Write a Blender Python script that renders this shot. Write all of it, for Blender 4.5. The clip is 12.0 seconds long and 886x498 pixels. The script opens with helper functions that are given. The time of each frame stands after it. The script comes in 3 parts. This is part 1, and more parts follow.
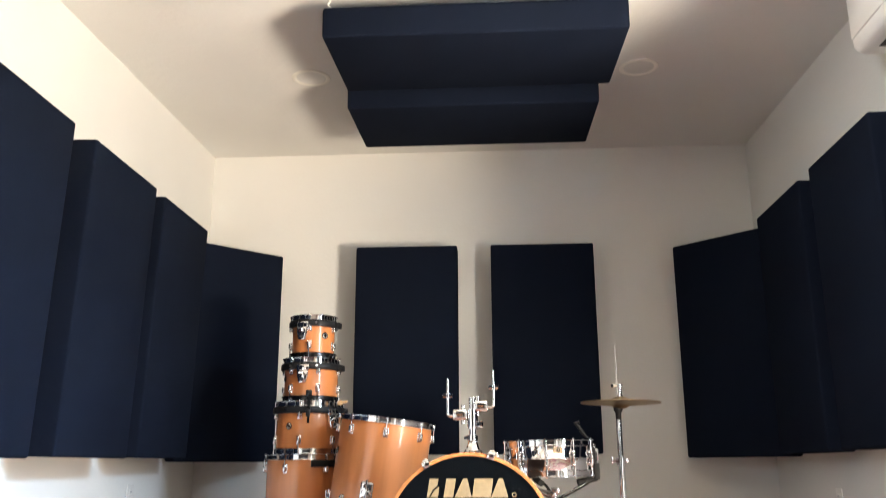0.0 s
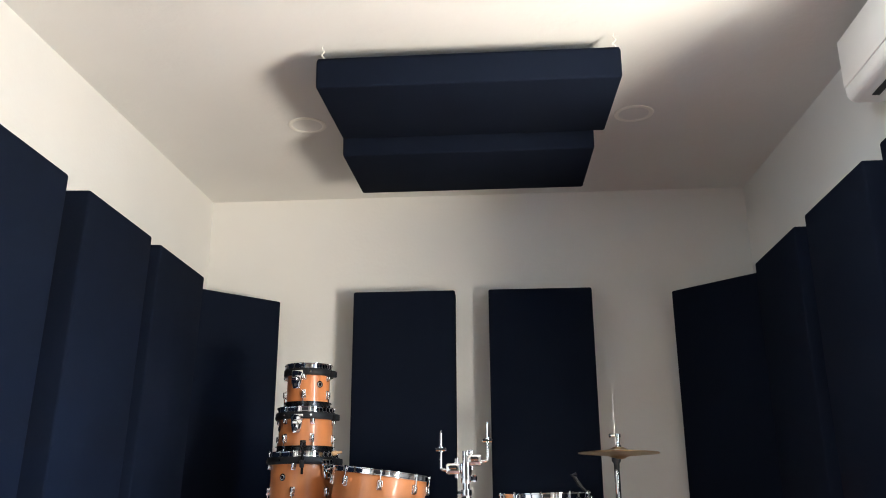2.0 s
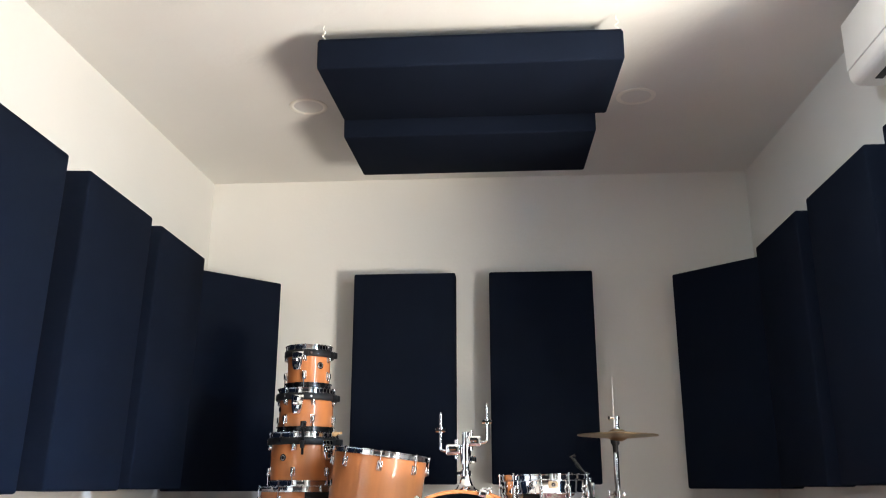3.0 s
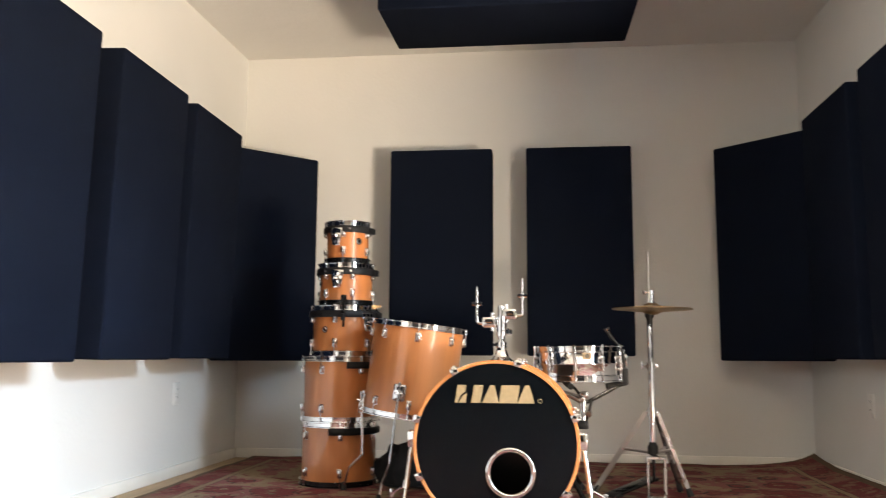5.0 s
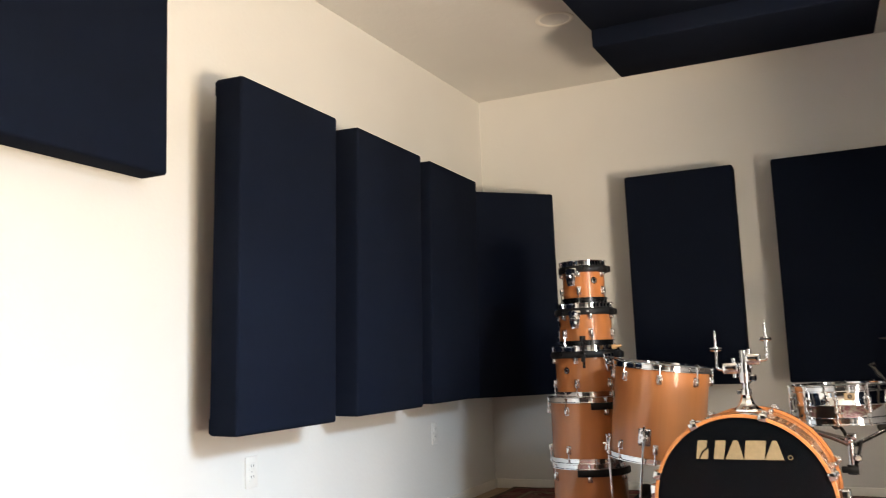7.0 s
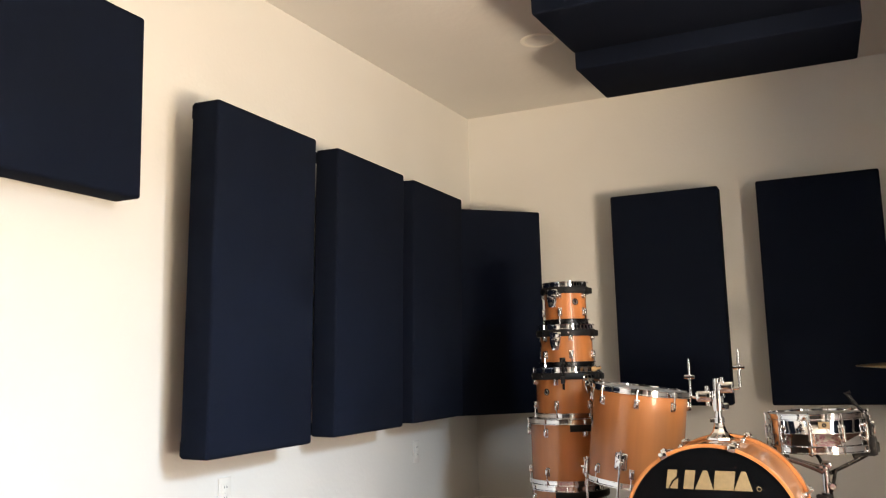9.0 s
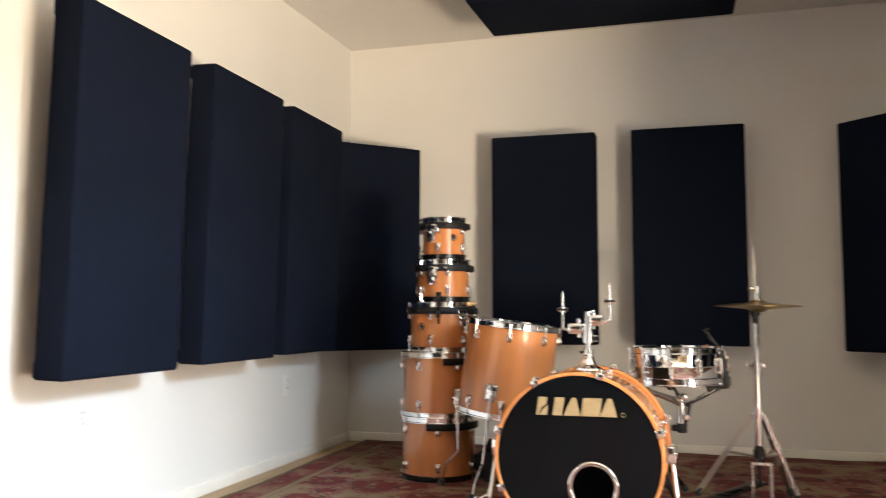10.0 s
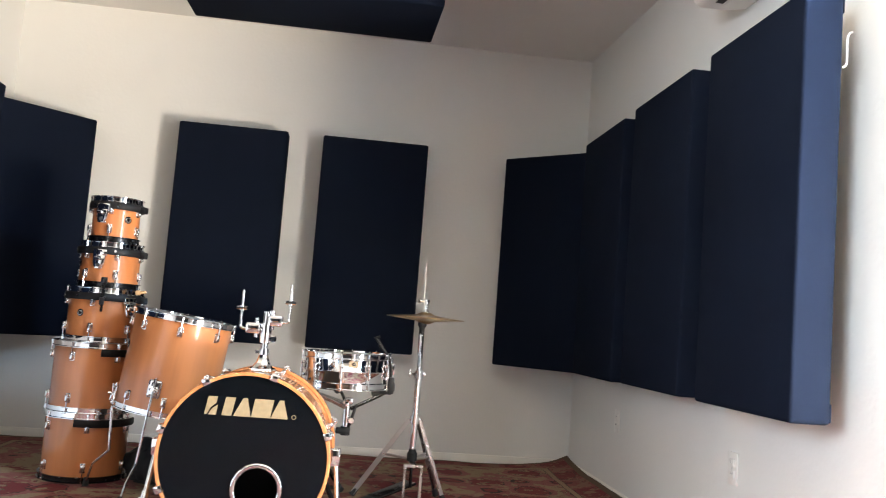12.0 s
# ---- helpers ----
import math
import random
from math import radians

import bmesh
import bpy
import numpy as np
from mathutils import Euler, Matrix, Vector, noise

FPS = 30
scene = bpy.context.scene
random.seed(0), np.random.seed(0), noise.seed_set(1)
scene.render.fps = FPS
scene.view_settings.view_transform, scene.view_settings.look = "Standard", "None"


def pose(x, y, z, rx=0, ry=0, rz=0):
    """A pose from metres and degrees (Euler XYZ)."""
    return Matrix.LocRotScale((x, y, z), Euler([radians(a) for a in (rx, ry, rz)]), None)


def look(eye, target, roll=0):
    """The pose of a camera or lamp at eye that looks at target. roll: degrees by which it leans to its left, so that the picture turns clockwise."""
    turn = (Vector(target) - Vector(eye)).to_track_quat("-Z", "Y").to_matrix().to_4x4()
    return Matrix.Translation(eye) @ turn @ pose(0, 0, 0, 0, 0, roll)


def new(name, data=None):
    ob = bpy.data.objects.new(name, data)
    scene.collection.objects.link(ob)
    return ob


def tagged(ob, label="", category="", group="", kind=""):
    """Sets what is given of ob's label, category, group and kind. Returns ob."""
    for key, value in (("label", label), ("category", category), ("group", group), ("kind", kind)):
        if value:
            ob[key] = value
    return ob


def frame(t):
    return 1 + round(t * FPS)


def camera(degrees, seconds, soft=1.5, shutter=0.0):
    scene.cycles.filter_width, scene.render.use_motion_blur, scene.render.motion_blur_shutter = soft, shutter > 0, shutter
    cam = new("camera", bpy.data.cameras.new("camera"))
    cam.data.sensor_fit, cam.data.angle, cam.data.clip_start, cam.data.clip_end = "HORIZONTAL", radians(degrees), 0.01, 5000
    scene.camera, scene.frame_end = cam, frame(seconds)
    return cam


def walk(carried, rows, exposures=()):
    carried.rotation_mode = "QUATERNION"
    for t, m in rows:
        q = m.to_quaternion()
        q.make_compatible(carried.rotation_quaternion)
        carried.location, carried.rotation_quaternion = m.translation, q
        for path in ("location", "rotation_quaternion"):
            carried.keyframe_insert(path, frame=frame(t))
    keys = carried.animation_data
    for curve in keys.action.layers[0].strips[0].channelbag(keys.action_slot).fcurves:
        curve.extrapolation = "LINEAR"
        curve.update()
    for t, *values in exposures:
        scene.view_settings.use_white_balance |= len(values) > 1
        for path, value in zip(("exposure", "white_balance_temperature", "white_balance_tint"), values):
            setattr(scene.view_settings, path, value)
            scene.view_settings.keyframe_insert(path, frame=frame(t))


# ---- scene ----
cam = camera(55.9, 12.0, soft=1.0, shutter=0.4)
PATH = [
    (0, (0.361, -0.039, 0.525), (0.243, 1.893, 1.03), -0.2),
    (0.5, (0.378, -0.038, 0.58), (0.267, 1.869, 1.173), -0.4),
    (1, (0.402, -0.042, 0.59), (0.301, 1.863, 1.189), -1.0),
    (1.5, (0.4, -0.028, 0.58), (0.283, 1.881, 1.165), -0.9),
    (2, (0.41, -0.032, 0.588), (0.28, 1.877, 1.173), -0.3),
    (2.5, (0.409, -0.035, 0.601), (0.277, 1.875, 1.178), 0.1),
    (3, (0.411, -0.031, 0.582), (0.278, 1.888, 1.129), -0.0),
    (3.2, (0.409, -0.03, 0.58), (0.277, 1.897, 1.097), -0.2),
    (4.8, (0.414, -0.028, 0.567), (0.238, 1.948, 0.82), 0.4),
    (5, (0.415, -0.039, 0.579), (0.189, 1.931, 0.837), 0.3),
    (5.5, (0.44, -0.053, 0.642), (0.027, 1.886, 0.906), -0.1),
    (6, (0.479, -0.064, 0.704), (-0.065, 1.845, 0.956), -1.2),
    (6.5, (0.508, -0.064, 0.784), (-0.182, 1.8, 1.007), -1.9),
    (7, (0.566, -0.061, 0.779), (-0.257, 1.742, 1.044), -2.2),
    (7.2, (0.582, -0.061, 0.779), (-0.274, 1.725, 1.06), -1.8),
    (8.8, (0.669, -0.031, 0.847), (-0.176, 1.758, 1.144), -1.5),
    (9, (0.662, -0.033, 0.842), (-0.164, 1.767, 1.121), -1.5),
    (9.5, (0.639, -0.021, 0.802), (-0.107, 1.822, 1.017), -0.9),
    (10, (0.611, 0.011, 0.763), (0.063, 1.928, 0.92), 0.0),
    (10.5, (0.579, 0.006, 0.752), (0.32, 1.984, 0.902), 1.1),
    (11, (0.563, -0.01, 0.747), (0.54, 1.983, 0.911), 1.6),
    (11.5, (0.548, 0.003, 0.753), (0.681, 1.992, 0.92), 3.2),
    (12, (0.548, 0.013, 0.773), (0.772, 1.992, 0.955), 4.4),
]
# exposure and white balance of the clip's camera
LOOK = [
    (0, -0.28, 6800, 10),
    (0.5, -0.46, 6450, 9),
    (1.2, -0.78, 6300, 9.5),
    (2.8, -0.48, 6150, 8),
    (4.8, -0.50, 7300, 12),
    (6.5, -0.84, 7300, 11.5),
    (7.2, -0.95, 7500, 12),
    (9, -0.95, 7800, 13),
    (9.6, -0.85, 7700, 12.5),
    (10.5, -0.28, 7400, 12),
    (11, -0.06, 6800, 10),
    (12, -0.25, 6400, 10),
]
walk(cam, [(t, look(eye, target, roll)) for t, eye, target, roll in PATH], LOOK)

# ---------------------------------------------------------------- world and light
SKY = bpy.data.worlds.new("sky")
scene.world = SKY
SKY.use_nodes = True
_nt = SKY.node_tree
_sky = _nt.nodes.new("ShaderNodeTexSky")
_sky.sky_type, _sky.sun_disc = "NISHITA", False
_sky.sun_elevation, _sky.sun_rotation = radians(42), radians(250)
_nt.links.new(_sky.outputs[0], _nt.nodes["Background"].inputs[0])
_nt.nodes["Background"].inputs[1].default_value = 0.08

# room: x across, y ahead, z up
XL, XR, YB, YR, ZC = -1.443, 1.968, 5.009, -3.4, 2.497
WT = 0.12


def ceiling_z(y):
    return 2.490 - 0.026 * (YB - y)


FZ = -0.03
DOOR_Y0, DOOR_Y1, DOOR_Z1 = -0.6, 2.03, 2.1
WIN_Y, WIN_W, WIN_Z0, WIN_Z1 = -1.05, 1.5, 0.9, 2.05


def area_lamp(name, eye, target, sx, sy, watts, colour, spread=180):
    d = bpy.data.lights.new(name, "AREA")
    d.shape, d.size, d.size_y, d.energy, d.color, d.spread = "RECTANGLE", sx, sy, watts, colour, radians(spread)
    ob = new(name, d)
    ob.matrix_world = look(eye, target)
    return ob


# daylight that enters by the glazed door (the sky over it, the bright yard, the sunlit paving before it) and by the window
area_lamp("door_skylight", (XR + 1.6, 0.85, 2.75), (-1.44, 2.6, 0.2), 1.6, 1.1, 740, (0.46, 0.70, 1.0), 140)
area_lamp("door_daylight", (XR + 0.03, 1.60, 0.94), (XR - 3.0, 1.60, 0.5), 0.36, 1.66, 70, (0.95, 0.97, 1.0), 165)
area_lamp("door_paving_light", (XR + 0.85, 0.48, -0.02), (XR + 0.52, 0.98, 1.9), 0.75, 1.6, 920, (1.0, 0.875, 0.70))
area_lamp("window_skylight", (XL - WT - 0.04, WIN_Y, 1.5), (1.9, 0.9, 1.0), 1.3, 1.0, 68, (0.76, 0.88, 1.0), 70)


# ---------------------------------------------------------------- mesh helpers
def add(bm, src, m=Matrix()):
    vs = [bm.verts.new(m @ v.co) for v in src.verts]
    src.verts.index_update()
    for f in src.faces:
        nf = bm.faces.new([vs[v.index] for v in f.verts])
        nf.smooth = f.smooth
    src.free()
    return bm


def box(sx, sy, sz, bevel=0.0, seg=2, at=(0, 0, 0)):
    bm = bmesh.new()
    bmesh.ops.create_cube(bm, size=1.0, matrix=Matrix.Translation(at) @ Matrix.Diagonal((sx, sy, sz, 1)))
    if bevel > 0:
        bmesh.ops.bevel(bm, geom=bm.edges[:], offset=bevel, segments=seg, profile=0.5, affect="EDGES")
    return bm


def lathe(profile, n=32, closed=False):
    """Turn (r, z) points round z; ends with r = 0 are closed."""
    bm = bmesh.new()
    rings = []
    for r, z in profile:
        if r < 1e-6:
            rings.append([bm.verts.new((0, 0, z))])
        else:
            rings.append([bm.verts.new((r * math.cos(2 * math.pi * i / n), r * math.sin(2 * math.pi * i / n), z)) for i in range(n)])
    pairs = list(zip(rings, rings[1:]))
    if closed:
        pairs.append((rings[-1], rings[0]))
    for a, b in pairs:
        for i in range(n):
            j = (i + 1) % n
            if len(a) == 1 and len(b) == 1:
                continue
            if len(a) == 1:
                bm.faces.new((a[0], b[j], b[i]))
            elif len(b) == 1:
                bm.faces.new((a[i], a[j], b[0]))
            else:
                bm.faces.new((a[i], a[j], b[j], b[i]))
    bmesh.ops.recalc_face_normals(bm, faces=bm.faces[:])
    return bm


def tube(pts, r, n=10, flat=1.0):
    """A round bar through the points, with closed ends. r: one radius or one per point."""
    bm = bmesh.new()
    pts = [Vector(p) for p in pts]
    rs = r if isinstance(r, (list, tuple)) else [r] * len(pts)
    up = None
    rings = []
    for k, p in enumerate(pts):
        d = (pts[min(k + 1, len(pts) - 1)] - pts[max(k - 1, 0)]).normalized()
        if up is None:
            up = d.orthogonal().normalized()
        up = (up - d * up.dot(d)).normalized()
        side = d.cross(up)
        rings.append([bm.verts.new(p + rs[k] * (math.cos(2 * math.pi * i / n) * up * flat + math.sin(2 * math.pi * i / n) * side)) for i in range(n)])
    for a, b in zip(rings, rings[1:]):
        for i in range(n):
            j = (i + 1) % n
            bm.faces.new((a[i], a[j], b[j], b[i]))
    bm.faces.new(rings[0][::-1])
    bm.faces.new(rings[-1])
    bmesh.ops.recalc_face_normals(bm, faces=bm.faces[:])
    return bm


def smooth_path(pts, per=6):
    pts = [Vector(p) for p in pts]
    out = []
    ext = [2 * pts[0] - pts[1], *pts, 2 * pts[-1] - pts[-2]]
    for i in range(1, len(ext) - 2):
        p0, p1, p2, p3 = ext[i - 1:i + 3]
        for k in range(per):
            u = k / per
            out.append(0.5 * (2 * p1 + (p2 - p0) * u + (2 * p0 - 5 * p1 + 4 * p2 - p3) * u * u + (3 * p1 - p0 - 3 * p2 + p3) * u ** 3))
    out.append(pts[-1])
    return out


def mesh_of(name, bm, material, sharp=35):
    me = bpy.data.meshes.new(name)
    for f in bm.faces:
        f.smooth = True
    bm.to_mesh(me)
    bm.free()
    me.set_sharp_from_angle(angle=radians(sharp))
    me.materials.append(material)
    return me


def part(name, bm, material, parent=None, label="", m=None, sharp=35):
    """One mesh object from a bmesh (or from mesh data that alike pieces share), under its thing."""
    data = bm if isinstance(bm, bpy.types.Mesh) else mesh_of(name, bm, material, sharp)
    ob = new(name, data)
    if m is not None:
        ob.matrix_basis = m
    ob.parent = parent
    if label:
        ob["label"] = label
    return ob


def thing(name, m, label, category, group="", kind=""):
    ob = new(name)
    ob.empty_display_size = 0.05
    ob.matrix_basis = m
    return tagged(ob, label, category, group, kind)


# ---------------------------------------------------------------- materials
class Mat:
    def __init__(self, name, base, rough=0.5, metal=0.0, coat=0.0, spec=0.5):
        self.m = bpy.data.materials.new(name)
        self.m.use_nodes = True
        self.nt = self.m.node_tree
        self.b = self.nt.nodes["Principled BSDF"]
        self.set("Base Color", (*base, 1))
        self.set("Roughness", rough)
        self.set("Metallic", metal)
        self.set("Coat Weight", coat)
        self.set("Coat Roughness", 0.06)
        self.set("Specular IOR Level", spec)
        self.base = base
        self.rough = rough

    def set(self, key, v):
        self.b.inputs[key].default_value = v

    def node(self, kind, **kw):
        n = self.nt.nodes.new(kind)
        for k, v in kw.items():
            n.inputs[k.replace("_", " ")].default_value = v
        return n

    def link(self, a, b):
        self.nt.links.new(a, b)

    def coords(self, scale=(1, 1, 1)):
        tc = self.nt.nodes.new("ShaderNodeTexCoord")
        mp = self.nt.nodes.new("ShaderNodeMapping")
        mp.inputs["Scale"].default_value = scale
        self.link(tc.outputs["Object"], mp.inputs[0])
        return mp.outputs[0]

    def noise(self, scale, detail=4.0, stretch=(1, 1, 1)):
        n = self.node("ShaderNodeTexNoise", Scale=scale, Detail=detail)
        self.link(self.coords(stretch), n.inputs["Vector"])
        return n.outputs["Fac"]

    def mix(self, fac, a, b):
        n = self.nt.nodes.new("ShaderNodeMix")
        n.data_type = "RGBA"
        for sock, v in ((n.inputs[0], fac), (n.inputs[6], a), (n.inputs[7], b)):
            if isinstance(v, (float, int)):
                sock.default_value = v
            elif isinstance(v, tuple):
                sock.default_value = (*v, 1)
            else:
                self.link(v, sock)
        return n.outputs[2]

    def ramp(self, fac, stops, constant=False):
        n = self.nt.nodes.new("ShaderNodeValToRGB")
        if constant:
            n.color_ramp.interpolation = "CONSTANT"
        while len(n.color_ramp.elements) < len(stops):
            n.color_ramp.elements.new(0.5)
        for e, (p, c) in zip(n.color_ramp.elements, stops):
            e.position = p
            e.color = (*c, 1) if isinstance(c, tuple) else (c, c, c, 1)
        self.link(fac, n.inputs[0])
        return n.outputs[0]

    def math(self, op, a, b=0.0):
        n = self.nt.nodes.new("ShaderNodeMath")
        n.operation = op
        for sock, v in ((n.inputs[0], a), (n.inputs[1], b)):
            if isinstance(v, (float, int)):
                sock.default_value = v
            else:
                self.link(v, sock)
        return n.outputs[0]

    def colour(self, sock):
        self.link(sock, self.b.inputs["Base Color"])

    def vary(self, scale, amount, stretch=(1, 1, 1)):
        lo = tuple(c * (1 - amount) for c in self.base)
        hi = tuple(min(1, c * (1 + amount)) for c in self.base)
        self.colour(self.mix(self.ramp(self.noise(scale, 5, stretch), [(0.3, 0.0), (0.7, 1.0)]), lo, hi))
        return self

    def vary_rough(self, scale, lo, hi):
        self.link(self.ramp(self.noise(scale, 5), [(0.3, lo), (0.7, hi)]), self.b.inputs["Roughness"])
        return self

    def bump(self, height, strength, distance):
        n = self.node("ShaderNodeBump", Strength=strength, Distance=distance)
        self.link(height, n.inputs["Height"])
        self.link(n.outputs[0], self.b.inputs["Normal"])
        return self


wall_paint = Mat("wall_paint", (0.67, 0.655, 0.615), 0.62).vary(1.7, 0.025)
wall_paint.bump(wall_paint.math("ADD", wall_paint.noise(55, 3), wall_paint.math("MULTIPLY", wall_paint.noise(3, 2), 0.8)), 0.14, 0.006)
ceiling_paint = Mat("ceiling_paint", (0.68, 0.665, 0.63), 0.75).vary(1.3, 0.03)
ceiling_paint.bump(ceiling_paint.math("ADD", ceiling_paint.noise(40, 3), ceiling_paint.math("MULTIPLY", ceiling_paint.noise(11, 4), 2.0)), 0.17, 0.006)
trim_paint = Mat("trim_paint", (0.80, 0.77, 0.70), 0.4).vary(6, 0.04)
fabric = Mat("navy_fabric", (0.0049, 0.0071, 0.0138), 0.95, spec=0.03)
fabric.vary(2.2, 0.10)
fabric.bump(fabric.math("ADD", fabric.noise(700, 2), fabric.math("MULTIPLY", fabric.noise(5, 3), 2.0)), 0.25, 0.0015)
lacquer = Mat("amber_lacquered_maple", (0.46, 0.160, 0.050), 0.42, coat=1.0, spec=0.3)
lacquer.set("Coat Roughness", 0.03)
lacquer.vary(14, 0.16, (1, 1, 0.08))
chrome = Mat("chrome", (0.80, 0.80, 0.81), 0.05, 1.0).vary_rough(12, 0.03, 0.08)
steel = Mat("brushed_steel", (0.62, 0.61, 0.60), 0.26, 1.0).vary_rough(12, 0.22, 0.30)
black_metal = Mat("black_nickel", (0.05, 0.05, 0.052), 0.2, 0.9).vary_rough(30, 0.15, 0.3)
black_plastic = Mat("black_plastic", (0.009, 0.009, 0.010), 0.5, spec=0.22).vary_rough(25, 0.42, 0.62)
rubber = Mat("black_rubber", (0.02, 0.02, 0.02), 0.8).vary(20, 0.2)
head_black = Mat("black_drumhead", (0.0022, 0.0027, 0.0032), 0.1, spec=0.12).vary_rough(7, 0.07, 0.16)
head_clear = Mat("coated_drumhead", (0.55, 0.55, 0.54), 0.4).vary(10, 0.06)
head_smoke = Mat("smoky_drumhead", (0.10, 0.085, 0.075), 0.3)
gold_print = Mat("gold_print", (0.23, 0.155, 0.075), 0.5, 0.0).vary(60, 0.1)
grey_print = Mat("grey_print", (0.30, 0.29, 0.27), 0.45)
bronze = Mat("cast_bronze", (0.40, 0.26, 0.115), 0.3, 1.0)
bronze.vary(9, 0.2)
bronze.bump(bronze.noise(30, 3, (1, 1, 8)), 0.2, 0.001)
white_plastic = Mat("white_plastic", (0.80, 0.79, 0.76), 0.35).vary(8, 0.02)
dull_steel = Mat("dull_steel", (0.60, 0.58, 0.56), 0.42, 1.0).vary_rough(18, 0.34, 0.52)
ivory_plastic = Mat("ivory_plastic", (0.71, 0.685, 0.635), 0.4).vary(8, 0.02)
# near-black for solid slot and bore pieces: the shade of a hole as colour
slot_shade = Mat("slot_shade", (0.03, 0.03, 0.032), 0.7)
cloth = Mat("black_cloth", (0.012, 0.012, 0.013), 0.95).vary(12, 0.3)
cloth.bump(cloth.noise(250, 3), 0.3, 0.002)
# near-black for the unseen south wall, so it throws little light back
bounce_cut = Mat("bounce_cut_dark", (0.05, 0.05, 0.055), 0.7).vary(2, 0.1)
tan_floor = Mat("tan_floorboards", (0.36, 0.24, 0.13), 0.55).vary(5, 0.2, (8, 0.6, 1))
paving = Mat("sunlit_paving", (0.42, 0.38, 0.32), 0.9).vary(3, 0.15)
glass = Mat("clear_glass", (1, 1, 1), 0.0)
glass.set("Transmission Weight", 1.0)
glass.set("IOR", 1.45)
brass_wood = Mat("beech_wood", (0.5, 0.30, 0.14), 0.5).vary(30, 0.2)


def rug_material():
    k = Mat("kilim_rug", (0.3, 0.12, 0.08), 0.95, spec=0.15)
    pos = k.coords()
    warp = k.node("ShaderNodeTexNoise", Scale=6.5, Detail=6.0, Roughness=0.68)
    k.link(pos, warp.inputs["Vector"])
    sep = k.nt.nodes.new("ShaderNodeSeparateXYZ")
    k.link(pos, sep.inputs[0])
    wob = k.nt.nodes.new("ShaderNodeVectorMath")
    wob.operation = "MULTIPLY_ADD"
    k.link(warp.outputs["Color"], wob.inputs[0])
    wob.inputs[1].default_value = (0.16, 0.16, 0)
    k.link(pos, wob.inputs[2])

    def cells(scale, rand, metric="EUCLIDEAN"):
        v = k.nt.nodes.new("ShaderNodeTexVoronoi")
        v.distance = metric
        v.inputs["Scale"].default_value = scale
        v.inputs["Randomness"].default_value = rand
        k.link(wob.outputs[0], v.inputs["Vector"])
        return v

    tan, red, olive, rose, dark = (0.27, 0.20, 0.125), (0.165, 0.026, 0.030), (0.115, 0.083, 0.052), (0.24, 0.09, 0.08), (0.030, 0.020, 0.020)
    big = cells(4.6, 0.7)
    mid = cells(12.5, 0.8)
    fine = cells(30, 0.9)
    field = k.ramp(big.outputs["Distance"], [(0.0, tan), (0.13, olive), (0.16, red), (0.44, dark), (0.47, rose), (0.60, tan), (0.80, red), (0.95, olive)], True)
    sepc = k.nt.nodes.new("ShaderNodeSeparateColor")
    k.link(mid.outputs["Color"], sepc.inputs[0])
    flower = k.ramp(mid.outputs["Distance"], [(0.0, rose), (0.16, dark), (0.2, tan), (0.34, olive)], True)
    where = k.math("MULTIPLY", k.ramp(mid.outputs["Distance"], [(0.33, 1.0), (0.36, 0.0)]), k.math("GREATER_THAN", sepc.outputs[0], 0.42))
    field = k.mix(where, field, flower)
    field = k.mix(k.ramp(fine.outputs["Distance"], [(0.22, 0.7), (0.34, 0.0)]), field, k.mix(k.math("GREATER_THAN", sepc.outputs[1], 0.5), red, tan))
    # woven bands along the edge: distance from the middle line
    ax = k.math("ABSOLUTE", sep.outputs[0])
    ay = k.math("ABSOLUTE", sep.outputs[1])
    edge = k.math("MINIMUM", k.math("SUBTRACT", 1.635, ax), k.math("SUBTRACT", 3.6, ay))
    band = k.ramp(edge, [(0.0, olive), (0.03, red), (0.15, dark), (0.156, tan), (0.185, dark), (0.19, tan)], True)
    inband = k.ramp(edge, [(0.0, 1.0), (0.03, 0.45), (0.15, 1.0), (0.19, 0.0)], True)
    col = k.mix(inband, field, band)
    fade = k.mix(k.ramp(k.noise(2.3, 4), [(0.35, 0.0), (0.7, 0.22)]), col, olive)
    grit = k.mix(k.ramp(k.noise(170, 2), [(0.3, 0.0), (0.75, 0.3)]), fade, dark)
    k.colour(grit)
    k.bump(k.math("ADD", k.noise(320, 2), k.math("MULTIPLY", k.noise(40, 2), 0.6)), 0.5, 0.004)
    return k


rug_wool = rug_material()


# ---------------------------------------------------------------- room shell
def setting(name, bm, material, label, category, sharp=35):
    return tagged(part(name, bm, material.m, None, "", None, sharp), label, category, "", "structure")


def block(x0, x1, y0, y1, z0, z1, bevel=0.0):
    return box(x1 - x0, y1 - y0, z1 - z0, bevel, 2, ((x0 + x1) / 2, (y0 + y1) / 2, (z0 + z1) / 2))


setting("floor", block(XL - WT, XR + WT, YR - WT, YB + WT, -0.18, FZ), tan_floor, "plain tan floor showing beside the rug", "floor")
# the ceiling falls slightly from the back wall towards the near end
_bm = block(XL - WT, XR + WT, YR - WT, YB + WT, ZC - 0.2, ZC + 0.12)
for _v in _bm.verts:
    if _v.co.z < ZC:
        _v.co.z = ceiling_z(_v.co.y)
setting("ceiling", _bm, ceiling_paint, "off-white textured plaster ceiling", "ceiling")
setting("wall_north", block(XL - WT, XR + WT, YB, YB + WT, FZ, ZC), wall_paint, "cream painted back wall behind the drums", "wall")
# out of view behind the camera; its dark colour is chosen to lower the fill light
setting("wall_south", block(XL - WT, XR + WT, YR - WT, YR, FZ, ZC), bounce_cut, "unseen wall closing the room, darkened to cut bounced light", "wall")
